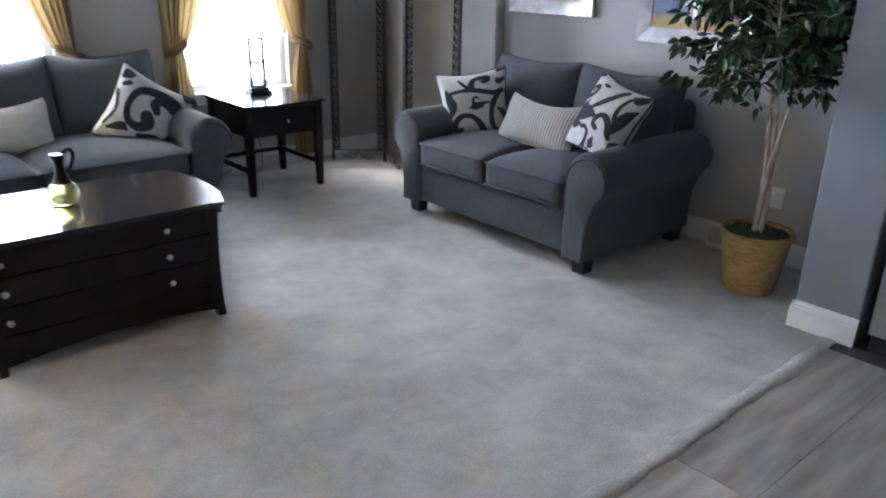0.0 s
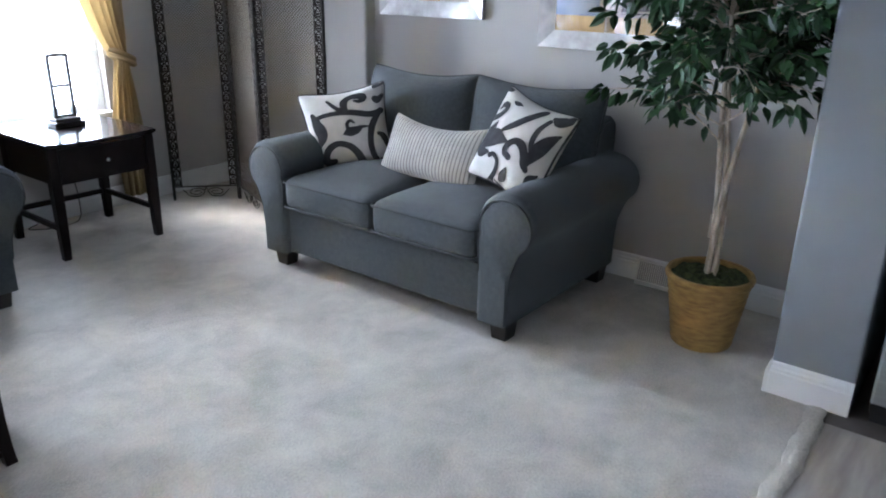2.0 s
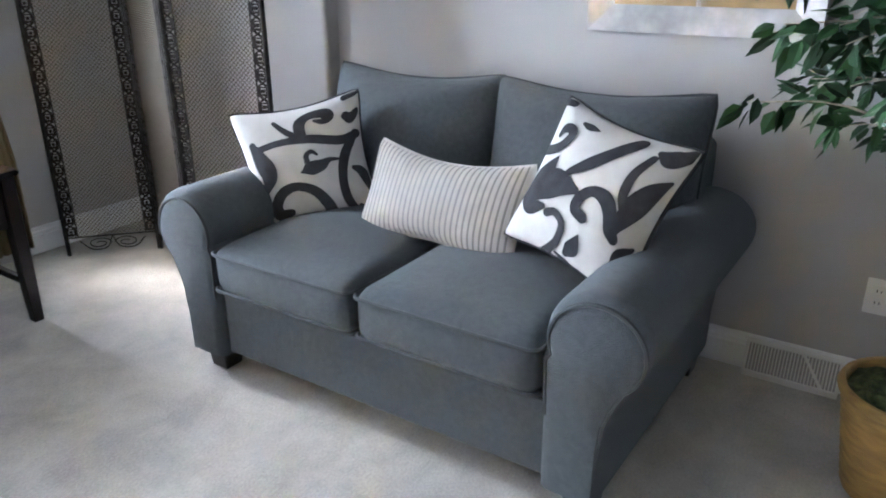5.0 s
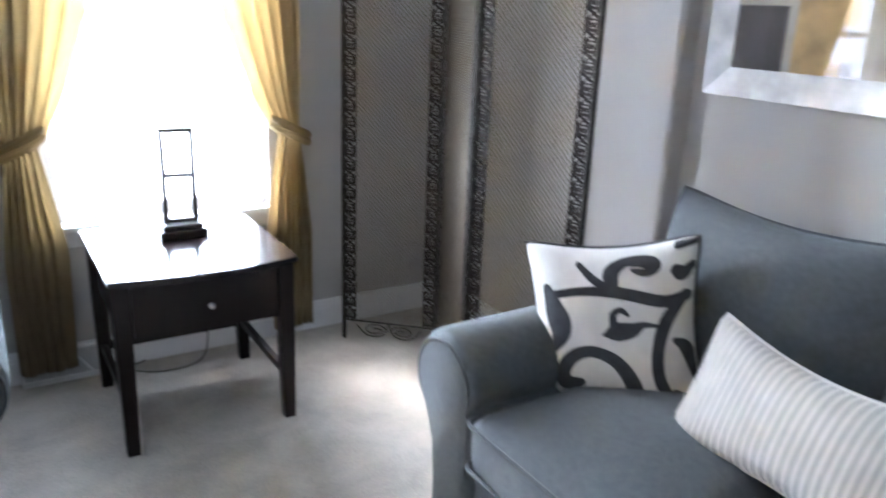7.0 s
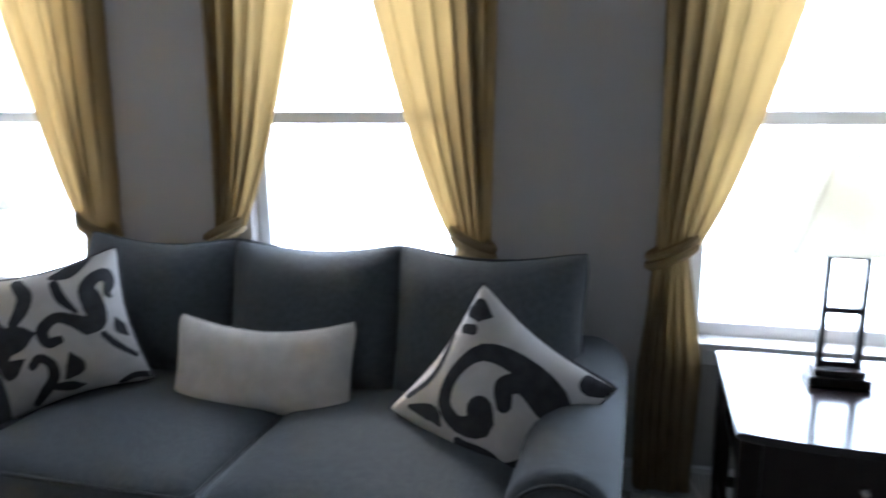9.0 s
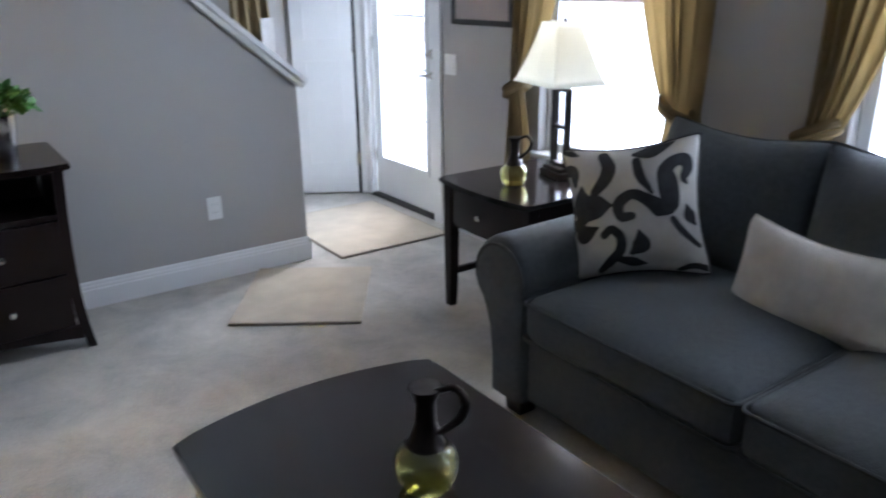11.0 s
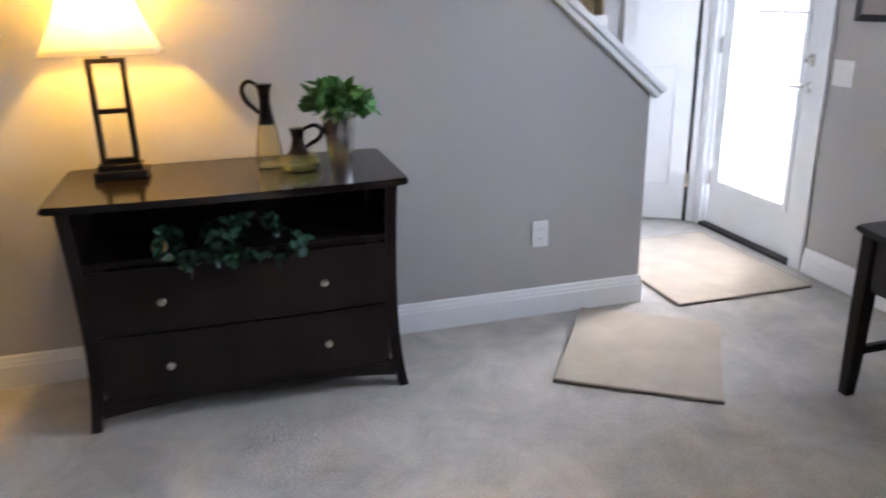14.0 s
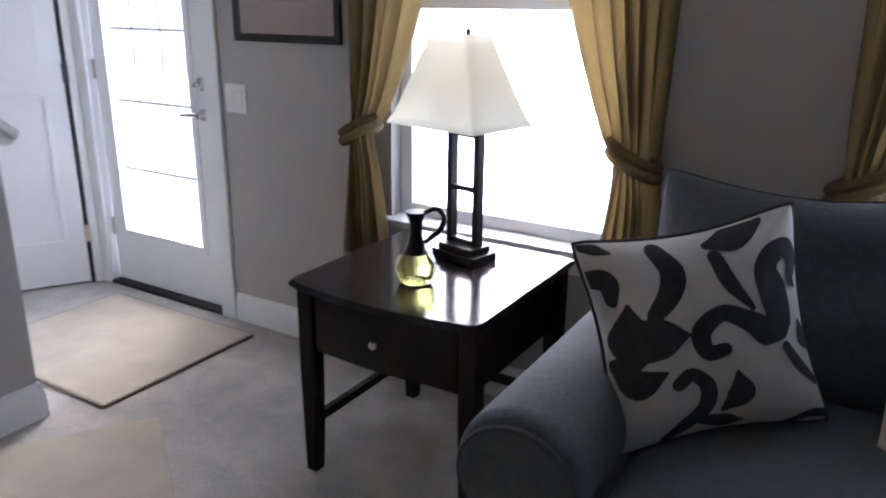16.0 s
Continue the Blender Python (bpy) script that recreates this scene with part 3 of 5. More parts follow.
def scroll_print(kind):
    """The vine pattern: bands, curls and leaves, each a path with its widths."""
    S = []
    if kind == "vine":
        S.append(([(-0.73, 0.38), (-0.37, 0.44), (0.03, 0.42), (0.55, 0.3), (0.9, 0.34)], [0.046, 0.051, 0.065, 0.065, 0.06]))
        S.append(([(-0.4, 0.78), (-0.25, 0.6), (-0.08, 0.46)], [0.032, 0.046, 0.051]))
        S.append(([(-0.04, 0.46), (-0.05, 0.68), (0.1, 0.8), (0.34, 0.78), (0.43, 0.7), (0.31, 0.65), (0.18, 0.69)], [0.069, 0.083, 0.065, 0.078, 0.074, 0.051, 0.023]))
        S.append(([(0.71, 0.64), (0.81, 0.59), (0.93, 0.66)], [0.06, 0.078, 0.051]))
        S.append(([(0.71, 0.94), (0.91, 0.96)], [0.06, 0.06]))
        S.append(([(0.86, 0.35), (0.59, 0.06), (0.47, -0.25), (0.46, -0.59), (0.58, -0.87), (0.8, -0.99)], [0.06, 0.078, 0.069, 0.069, 0.069, 0.046]))
        S.append(([(0.46, 0.04), (0.3, 0.05), (0.17, -0.0), (-0.01, -0.02), (-0.14, -0.05)], [0.018, 0.037, 0.078, 0.092, 0.014]))
        S.append(([(-0.03, 0.06), (-0.03, 0.17), (0.05, 0.22), (0.13, 0.16)], [0.042, 0.037, 0.032, 0.018]))
        S.append(([(-0.77, 0.44), (-0.7, 0.22), (-0.63, 0.0), (-0.73, -0.28)], [0.069, 0.138, 0.148, 0.018]))
        S.append(([(0.15, -0.92), (0.13, -0.63), (-0.02, -0.36), (-0.26, -0.24), (-0.48, -0.3), (-0.61, -0.48), (-0.58, -0.64), (-0.43, -0.64)], [0.092, 0.088, 0.074, 0.065, 0.078, 0.092, 0.097, 0.065]))
        S.append(([(0.71, -0.13), (0.84, -0.2), (0.94, -0.38), (0.98, -0.62)], [0.032, 0.069, 0.078, 0.046]))
        S.append(([(-0.67, -0.87), (-0.54, -0.92), (-0.41, -0.99)], [0.032, 0.06, 0.014]))
        S.append(([(0.64, -0.73), (0.81, -0.81), (0.97, -0.78)], [0.032, 0.042, 0.032]))
    elif kind == "bloom":
        S.append(([(-1.0, 0.24), (-0.85, 0.26), (-0.7, 0.35), (-0.63, 0.52), (-0.66, 0.63), (-0.75, 0.61), (-0.78, 0.5)], [0.048, 0.067, 0.071, 0.067, 0.067, 0.067, 0.041]))
        S.append(([(-1.0, 0.9), (-0.86, 0.94)], [0.059, 0.048]))
        S.append(([(-0.6, 0.79), (-0.51, 0.78), (-0.41, 0.79)], [0.026, 0.052, 0.015]))
        S.append(([(-0.42, 0.14), (-0.26, 0.33), (-0.08, 0.59), (0.09, 0.85)], [0.041, 0.074, 0.078, 0.082]))
        S.append(([(-1.07, -0.46), (-0.93, -0.37), (-0.78, -0.26)], [0.041, 0.052, 0.093]))
        S.append(([(-0.79, -0.22), (-0.7, -0.05), (-0.63, 0.25)], [0.149, 0.178, 0.015]))
        S.append(([(-0.75, -0.22), (-0.5, -0.05), (-0.25, -0.02)], [0.167, 0.178, 0.048]))
        S.append(([(-0.83, -0.37), (-0.7, -0.45), (-0.54, -0.38)], [0.104, 0.111, 0.048]))
        S.append(([(0.42, 0.81), (0.63, 0.79), (0.8, 0.85), (0.97, 0.98)], [0.037, 0.13, 0.093, 0.067]))
        S.append(([(0.4, 0.71), (0.31, 0.44), (0.33, 0.19), (0.4, 0.04)], [0.048, 0.056, 0.056, 0.033]))
        S.append(([(-0.03, -0.27), (-0.16, -0.21), (-0.16, -0.06), (-0.04, 0.07), (0.15, 0.05), (0.3, -0.08), (0.4, -0.24), (0.5, -0.33)], [0.063, 0.063, 0.067, 0.063, 0.082, 0.082, 0.082, 0.056]))
        S.append(([(0.46, -0.25), (0.56, 0.06), (0.7, 0.32), (0.9, 0.51)], [0.037, 0.13, 0.104, 0.019]))
        S.append(([(-0.46, -0.42), (-0.36, -0.37), (-0.24, -0.48), (-0.27, -0.73), (-0.41, -0.94), (-0.52, -1.05)], [0.056, 0.048, 0.048, 0.048, 0.052, 0.067]))
        S.append(([(-0.15, -0.85), (-0.05, -0.7), (-0.0, -0.49)], [0.037, 0.097, 0.015]))
        S.append(([(-0.29, -0.93), (-0.16, -1.03), (-0.07, -1.17)], [0.037, 0.082, 0.015]))
        S.append(([(0.61, -0.67), (0.69, -0.47), (0.87, -0.33)], [0.019, 0.074, 0.019]))
    elif kind == "tulip":
        S.append(([(-0.95, 0.95), (-0.83, 0.93), (-0.71, 0.89)], [0.047, 0.059, 0.016]))
        S.append(([(-0.98, 0.63), (-0.83, 0.62), (-0.84, 0.44)], [0.078, 0.098, 0.055]))
        S.append(([(-0.33, 0.88), (-0.25, 0.66), (-0.32, 0.46), (-0.49, 0.28)], [0.078, 0.101, 0.094, 0.066]))
        S.append(([(-0.71, 0.38), (-0.73, 0.16), (-0.76, -0.01)], [0.027, 0.176, 0.156]))
        S.append(([(-0.78, 0.06), (-0.44, 0.09), (-0.23, 0.09)], [0.176, 0.156, 0.016]))
        S.append(([(-0.91, -0.15), (-0.74, -0.29), (-0.47, -0.21)], [0.078, 0.14, 0.016]))
        S.append(([(0.1, 0.86), (0.29, 0.87), (0.44, 0.91), (0.6, 0.97)], [0.039, 0.113, 0.098, 0.039]))
        S.append(([(0.13, 0.74), (0.19, 0.47), (0.34, 0.22)], [0.059, 0.066, 0.027]))
        S.append(([(0.04, -0.08), (-0.1, -0.08), (-0.13, 0.09), (0.06, 0.22), (0.26, 0.13), (0.43, 0.0)], [0.055, 0.066, 0.078, 0.07, 0.082, 0.117]))
        S.append(([(0.41, -0.01), (0.59, 0.04), (0.58, 0.29), (0.54, 0.5), (0.64, 0.63), (0.8, 0.64), (0.86, 0.51), (0.81, 0.38), (0.85, 0.3)], [0.098, 0.129, 0.144, 0.117, 0.098, 0.086, 0.078, 0.059, 0.02]))
        S.append(([(0.62, -0.17), (0.74, -0.35), (0.93, -0.56)], [0.047, 0.051, 0.035]))
        S.append(([(0.84, 0.0), (0.87, -0.14), (0.94, -0.27)], [0.02, 0.082, 0.016]))
        S.append(([(-0.38, -0.33), (-0.26, -0.25), (-0.14, -0.38), (-0.17, -0.59), (-0.34, -0.77), (-0.5, -0.91)], [0.059, 0.059, 0.066, 0.07, 0.07, 0.047]))
        S.append(([(0.12, -0.3), (0.13, -0.51), (-0.01, -0.65)], [0.02, 0.121, 0.035]))
        S.append(([(-0.18, -0.75), (-0.01, -0.81), (0.15, -0.85)], [0.059, 0.086, 0.016]))
        S.append(([(0.56, -0.96), (0.79, -0.87), (1.0, -0.91)], [0.027, 0.047, 0.055]))
    elif kind == "curl":
        S.append(([(0.47, -0.66), (0.78, -0.29), (0.81, 0.18), (0.5, 0.52), (-0.01, 0.6), (-0.45, 0.42), (-0.59, 0.02), (-0.46, -0.34), (-0.17, -0.45), (0.04, -0.27), (-0.06, -0.11)], [0.09, 0.105, 0.158, 0.165, 0.135, 0.098, 0.083, 0.083, 0.113, 0.15, 0.15]))
        S.append(([(0.54, 0.43), (0.16, 0.44), (0.01, 0.28), (0.12, 0.11)], [0.188, 0.12, 0.113, 0.09]))
        S.append(([(-0.02, -0.65), (0.36, -0.72), (0.43, -0.98)], [0.075, 0.278, 0.226]))
        S.append(([(0.27, -0.78), (0.57, -0.68), (0.77, -0.69)], [0.203, 0.203, 0.068]))
        S.append(([(0.78, 0.92), (1.0, 0.96)], [0.165, 0.128]))
        S.append(([(-0.91, 0.64), (-0.8, 0.75), (-0.63, 0.81)], [0.06, 0.128, 0.023]))
        S.append(([(-0.86, 0.45), (-0.73, 0.53)], [0.053, 0.06]))
        S.append(([(-0.96, 0.25), (-0.83, -0.21), (-0.91, -0.64)], [0.045, 0.038, 0.038]))
        S.append(([(-0.77, -0.72), (-0.51, -0.6), (-0.34, -0.64)], [0.045, 0.12, 0.038]))
        S.append(([(0.6, -1.09), (0.72, -0.89)], [0.075, 0.113]))
        S.append(([(0.93, -0.64), (0.91, -0.31), (0.98, 0.02)], [0.03, 0.09, 0.03]))
    return S


def scatter_pillow(m, kind, a=0.235, label="", shift=0.0):
    t = thing("scatter_pillow", m, label, "pillow", "patterned pillows")
    h = 0.112
    part("cover", pillow_bm(a, a, h, 34), LINEN, t, "", True)
    bm = bmesh.new()
    for f in (1, -1):
        for path, w in scroll_print(kind):
            path = [(u + shift * (1 - u * u), v) for u, v in path]
            stroke(bm, path, [1.05 * q for q in w], a, a, h, 30, f)
    pr = part("scroll_print", bm, PRINT, t, "charcoal scrolling vine print")
    bm = bmesh.new()
    tube(bm, pillow_edge(a, a), 0.006, 6, True)
    part("piping", bm, PRINT, t, "charcoal piping", True)
    return t


LUMBAR_PINCH = (0.06, 0.30)


def lumbar_pillow(m, label, a, b, ribs=True):
    t = thing("lumbar_pillow", m, label, "pillow", "lumbar pillows")
    h = 0.075
    part("cover", pillow_bm(a, b, h, 26, LUMBAR_PINCH), STRIPE, t, "", True)
    if ribs:
        bm = bmesh.new()
        for k in range(29):
            u = -0.94 + 1.88 * k / 28
            stroke(bm, [(u, -0.96), (u, -0.3), (u, 0.3), (u, 0.96)], [0.011] * 4, a, b, h, 16, 1, 3, LUMBAR_PINCH, False)
        part("rib_stripes", bm, STRIPE2, t, "narrow grey ribs")
    bm = bmesh.new()
    tube(bm, pillow_edge(a, b, 14, LUMBAR_PINCH), 0.005, 6, True)
    part("piping", bm, STRIPE, t, "", True)
    return t


def cushion_bm(sx, sy, sz, crown=0.03, n=14):
    """A box cushion with rounded edges and a crowned top; origin at the bottom's centre."""
    bm = bmesh.new()
    bmesh.ops.create_cube(bm, size=2)
    bmesh.ops.subdivide_edges(bm, edges=bm.edges, cuts=n, use_grid_fill=True)
    for v in bm.verts:
        x, y, z = v.co
        rr = 0.045
        ex, ey, ez = sx / 2, sy / 2, sz / 2
        p = Vector((x * ex, y * ey, z * ez))
        q = Vector((max(-ex + rr, min(ex - rr, p.x)), max(-ey + rr, min(ey - rr, p.y)), max(-ez + rr, min(ez - rr, p.z))))
        d = p - q
        if d.length > 1e-6:
            p = q + d.normalized() * min(rr, d.length * 1.0 if d.length < rr else rr)
        bulge = (1 - x * x) * (1 - y * y)
        if z > 0.2:
            p.z += crown * bulge * z
        p.y += 0.012 * (1 - x * x) * (1 - z * z) * y
        p.z += ez
        v.co = p
    return bm


def crumple(bm, amount, scale, seed):
    """Slight unevenness of stuffed cloth."""
    for v in bm.verts:
        p = v.co * scale + Vector((seed * 3.1, 7.7, 1.3))
        k = noise.noise(p) + 0.35 * noise.noise(p * 2.7)
        v.co += Vector((0.3 * k, -k, 0.6 * k)) * amount


def rim(sx, sy, z, r=0.03, n=5, bulge=0.012):
    pts = []
    for cx, cy, a0 in ((1, 1, 0), (-1, 1, 90), (-1, -1, 180), (1, -1, 270)):
        for k in range(n + 1):
            a = radians(a0 + 90 * k / n)
            pts.append(Vector((cx * (sx / 2 - r) + r * math.cos(a), cy * (sy / 2 - r) + r * math.sin(a), z)))
    return pts


def sofa(name, m, W, n_seat, n_back, label):
    """A rolled-arm upholstered seat; front towards -y, origin on the floor."""
    s = thing(name, m, label, "sofa")
    ow = W / 2                       # outer edge of the arm rolls
    inw = ow - 0.285                 # inner faces of the arms
    foot = ow - 0.13                 # outer face of the arms at the floor
    bm = bmesh.new()
    box(bm, -inw - 0.05, inw + 0.05, -0.488, 0.44, 0.095, 0.335, 0.015, 3)
    part("base", bm, FABRIC, s, "", True)
    bm = bmesh.new()
    tube(bm, [(-inw, -0.489, 0.325), (inw, -0.489, 0.325)], 0.006, 6)
    part("base_piping", bm, PIPING, s, "", True)
    # back frame
    bm = bmesh.new()
    prism(bm, [(0.20, 0.10), (0.46, 0.10), (0.50, 0.72), (0.49, 0.80), (0.44, 0.83), (0.36, 0.82), (0.31, 0.76)], lambda p: (-inw - 0.10, p[0], p[1]), lambda p: (inw + 0.10, p[0], p[1]), 0.015)
    part("back_frame", bm, FABRIC, s, "", True)
    # arms: keyhole front, the roll carried to the back
    for sd in (-1, 1):
        prof = [(inw, 0.09), (inw, 0.30), (inw - 0.005, 0.47)]
        cx, cz, rr = inw + 0.133, 0.535, 0.132
        for a in np.linspace(200, -52, 26):
            prof.append((cx + rr * math.cos(radians(a)), cz + 0.125 * math.sin(radians(a))))
        prof += [(foot + 0.035, 0.385), (foot + 0.012, 0.32), (foot + 0.002, 0.22), (foot, 0.09)]
        bm = bmesh.new()
        secs = []
        for y, dz, grow in ((-0.524, 0, 0.74), (-0.519, 0, 0.86), (-0.508, 0, 0.945), (-0.496, 0, 0.985), (-0.475, 0, 1.0), (-0.2, 0.005, 1.0), (0.15, 0.015, 1.0), (0.40, 0.02, 1.0), (0.46, 0.01, 0.95)):
            ring = []
            for x, z in prof:
                gx = cx + (x - cx) * grow
                gz = 0.38 + (z - 0.38) * grow if z > 0.12 else z
                ring.append(bm.verts.new((sd * gx, y, gz + dz * max(0, z - 0.3) * 2)))
            secs.append(ring)
        np_ = len(prof)
        for a, b in zip(secs, secs[1:]):
            for i in range(np_):
                bm.faces.new((a[i], a[(i + 1) % np_], b[(i + 1) % np_], b[i]))
        bm.faces.new(secs[0])
        bm.faces.new(secs[-1][::-1])
        arm = part("arm", bm, FABRIC, s, "", True)
        bm = bmesh.new()
        tube(bm, [(sd * (cx + (x - cx) * 0.90), -0.515, 0.38 + (z - 0.38) * 0.90) for x, z in prof[1:-1]], 0.0065, 6)
        part("arm_piping", bm, PIPING, arm, "", True)
    # seat cushions
    cw = 2 * inw / n_seat
    for k in range(n_seat):
        cxk = -inw + cw * (k + 0.5)
        bm = cushion_bm(cw - 0.008, 0.78, 0.165, 0.048)
        crumple(bm, 0.006, 4.5, k + 11)
        bmesh.ops.translate(bm, vec=(cxk, -0.14, 0.335), verts=bm.verts)
        cu = part("seat_cushion", bm, FABRIC, s, "", True)
        bm = bmesh.new()
        for z in (0.335 + 0.018, 0.335 + 0.142):
            tube(bm, [p + Vector((cxk, -0.14, 0)) for p in rim(cw - 0.012, 0.787, z)], 0.006, 6, True)
        part("cushion_piping", bm, PIPING, cu, "", True)
    # back cushions, dog-eared and leaning
    span = 2 * inw + 0.24
    bw = span / n_back
    rnd = random.Random(n_back)
    for k in range(n_back):
        bx = -span / 2 + bw * (k + 0.5)
        mm = pose(bx, 0.255, 0.715, -14, 0, rnd.uniform(-1.5, 1.5))
        a, b, h = bw / 2 + 0.022, 0.279, 0.162
        bm = pillow_bm(a, b, h, 26, (0.07, 0.18), 0.05)
        crumple(bm, 0.007, 5.0, k + n_back)
        bmesh.ops.transform(bm, matrix=mm, verts=bm.verts)
        cu = part("back_cushion", bm, FABRIC, s, "", True)
        bm = bmesh.new()
        tube(bm, [mm @ p for p in pillow_edge(a, b, 14, (0.07, 0.18), 0.05)], 0.006, 6, True)
        part("cushion_piping", bm, PIPING, cu, "", True)
    for fx in (-foot + 0.06, foot - 0.06):
        for fy in (-0.435, 0.40):
            bm = bmesh.new()
            lathe(bm, [(0.052, 0), (0.066, 0.10)], 4)
            bmesh.ops.rotate(bm, cent=(0, 0, 0), matrix=Matrix.Rotation(radians(45), 3, "Z"), verts=bm.verts)
            bmesh.ops.bevel(bm, geom=list(bm.edges), offset=0.004, segments=1, affect="EDGES")
            bmesh.ops.translate(bm, vec=(fx, fy, 0), verts=bm.verts)
            part("foot", bm, FOOT, s, "dark tapered wooden foot")
    return s


sofa("loveseat", pose(-0.55, -2.305, 0, 0, 0, -90), 1.75, 2, 2, "charcoal grey fabric loveseat with rolled arms against the wall")
sofa("sofa", pose(-3.09, -0.62, 0), 2.16, 2, 3, "charcoal grey three-back fabric sofa below the middle window")


def facing(center, n, roll=0.0):
    """Pose of a pillow whose face points along n; roll turns it in its own plane."""
    n = Vector(n).normalized()
    z = Vector((0, 0, 1))
    x = (-n).cross(z).normalized()
    zz = x.cross(-n).normalized()
    r = Matrix((x, -n, zz)).transposed().to_4x4()
    return Matrix.Translation(center) @ r @ Matrix.Rotation(radians(roll), 4, "Y")


PL = "off-white pillow with charcoal scroll print"
scatter_pillow(facing((-0.63, -1.742, 0.660), (-0.78, -0.58, 0.22), -10.5), "vine", 0.240, PL + ", in the loveseat corner", 0.10)
scatter_pillow(facing((-0.688, -2.85, 0.755), (-0.898, 0.158, 0.411), 12), "bloom", 0.225, PL + ", tilted against the loveseat arm", 0.28)
lumbar_pillow(facing((-0.645, -2.32, 0.635), (-0.89, 0.03, 0.45), 0.5), "cream and grey ribbed lumbar pillow on the loveseat", 0.305, 0.175)
scatter_pillow(facing((-3.80, -0.737, 0.732), (0.483, -0.837, 0.259), -11.6), "tulip", 0.236, PL + ", upright on the sofa")
scatter_pillow(facing((-2.38, -0.70, 0.632), (-0.036, -0.97, 0.24), 34), "curl", 0.244, PL + ", leaning on the sofa arm")
lumbar_pillow(facing((-3.165, -0.61, 0.607), (0.127, -0.93, 0.34), 1.3), "plain cream lumbar pillow in the middle of the sofa", 0.302, 0.178, False)


# ---- dark wood furniture ----
def bowed_top(x0, x1, y0, y1, bow_front=0.0, bow_side=0.0, n=14):
    """Outline of a table top: straight back, bowed front (y0) and ends."""
    pts = []
    for k in range(n):
        t = k / n
        pts.append((x0 + (x1 - x0) * t, y0 - bow_front * 4 * t * (1 - t)))
    for k in range(n):
        t = k / n
        pts.append((x1 + bow_side * 4 * t * (1 - t), y0 + (y1 - y0) * t))
    for k in range(n):
        t = k / n
        pts.append((x1 + (x0 - x1) * t, y1))
    for k in range(n):
        t = k / n
        pts.append((x0 - bow_side * 4 * t * (1 - t), y1 + (y0 - y1) * t))
    return pts


def slab_top(pts, z0, z1):
    bm = bmesh.new()
    prism(bm, pts, lambda p: (p[0], p[1], z0), lambda p: (p[0], p[1], z1), 0.006)
    return bm


def knob(parent, p, way, material=CHROME, r=0.014):
    bm = lathe(bmesh.new(), [(0.006, 0), (0.006, 0.010), (r * 0.8, 0.014), (r, 0.020), (r * 0.8, 0.026), (0, 0.028)], 14)
    w = Vector(way).normalized()
    q = w.to_track_quat("Z", "Y").to_matrix().to_4x4()
    bmesh.ops.transform(bm, matrix=Matrix.Translation(p) @ q, verts=bm.verts)
    return part("knob", bm, material, parent, "round nickel knob", True)


def sabre_leg(x, y, h, dx, dy, w=0.042):
    """A square leg that tapers and sweeps outwards at the foot."""
    bm = bmesh.new()
    rings = []
    for z, k, s in ((h, 0, 1.0), (h * 0.6, 0, 1.0), (h * 0.3, 0.1, 0.92), (h * 0.12, 0.45, 0.84), (0.0, 1.0, 0.76)):
        c = (x + dx * k, y + dy * k)
        r = w / 2 * s
        rings.append([bm.verts.new((c[0] + a * r, c[1] + b * r, z)) for a, b in ((-1, -1), (1, -1), (1, 1), (-1, 1))])
    for a, b in zip(rings, rings[1:]):
        for i in range(4):
            bm.faces.new((a[i], a[(i + 1) % 4], b[(i + 1) % 4], b[i]))
    bm.faces.new(rings[0])
    bm.faces.new(rings[-1][::-1])
    bmesh.ops.bevel(bm, geom=list(bm.edges), offset=0.003, segments=1, affect="EDGES")
    return bm


def end_table(m, label):
    """0.60 x 0.64 m, 0.625 m high; drawer towards -y."""
    t = thing("end_table", m, label, "end table", "end tables")
    part("tabletop", slab_top(bowed_top(-0.305, 0.305, -0.30, 0.32, 0.035), 0.602, 0.625), ESPRESSO_TOP, t, "polished dark top", True)
    part("body", B(-0.265, 0.265, -0.262, 0.285, 0.40, 0.601, 0.003), ESPRESSO, t)
    bm = bmesh.new()
    n = 12
    pts = [(-0.235 + 0.47 * k / n, -0.275 - 0.024 * 4 * (k / n) * (1 - k / n)) for k in range(n + 1)] + [(0.235, -0.26), (-0.235, -0.26)]
    prism(bm, pts, lambda p: (p[0], p[1], 0.418), lambda p: (p[0], p[1], 0.588), 0.003)
    dr = part("drawer_front", bm, ESPRESSO, t, "bowed drawer front", True)
    knob(dr, (0, -0.297, 0.505), (0, -1, 0))
    for sx in (-1, 1):
        for sy in (-1, 1):
            part("leg", sabre_leg(sx * 0.268, 0.01 + sy * 0.268, 0.60, sx * 0.002, sy * 0.002, 0.052), ESPRESSO, t)
        part("stretcher", B(sx * 0.268 - 0.011, sx * 0.268 + 0.011, -0.238, 0.258, 0.155, 0.185, 0.003), ESPRESSO, t)
    part("stretcher", B(-0.245, 0.245, 0.267, 0.289, 0.155, 0.185, 0.003), ESPRESSO, t)
    return t


end_table(pose(-1.445, -0.45, 0), "dark espresso wooden end table with one drawer under the window")
end_table(pose(-4.615, -0.45, 0), "dark espresso end table with one drawer beside the front door")


def side_curve(z, top, waist, foot, ztop):
    """Half width of a case piece with concave ends."""
    s = z / ztop
    return waist + (top - waist) * max(0, (s - 0.45) / 0.55) ** 1.8 + (foot - waist) * max(0, (0.45 - s) / 0.45) ** 2.2


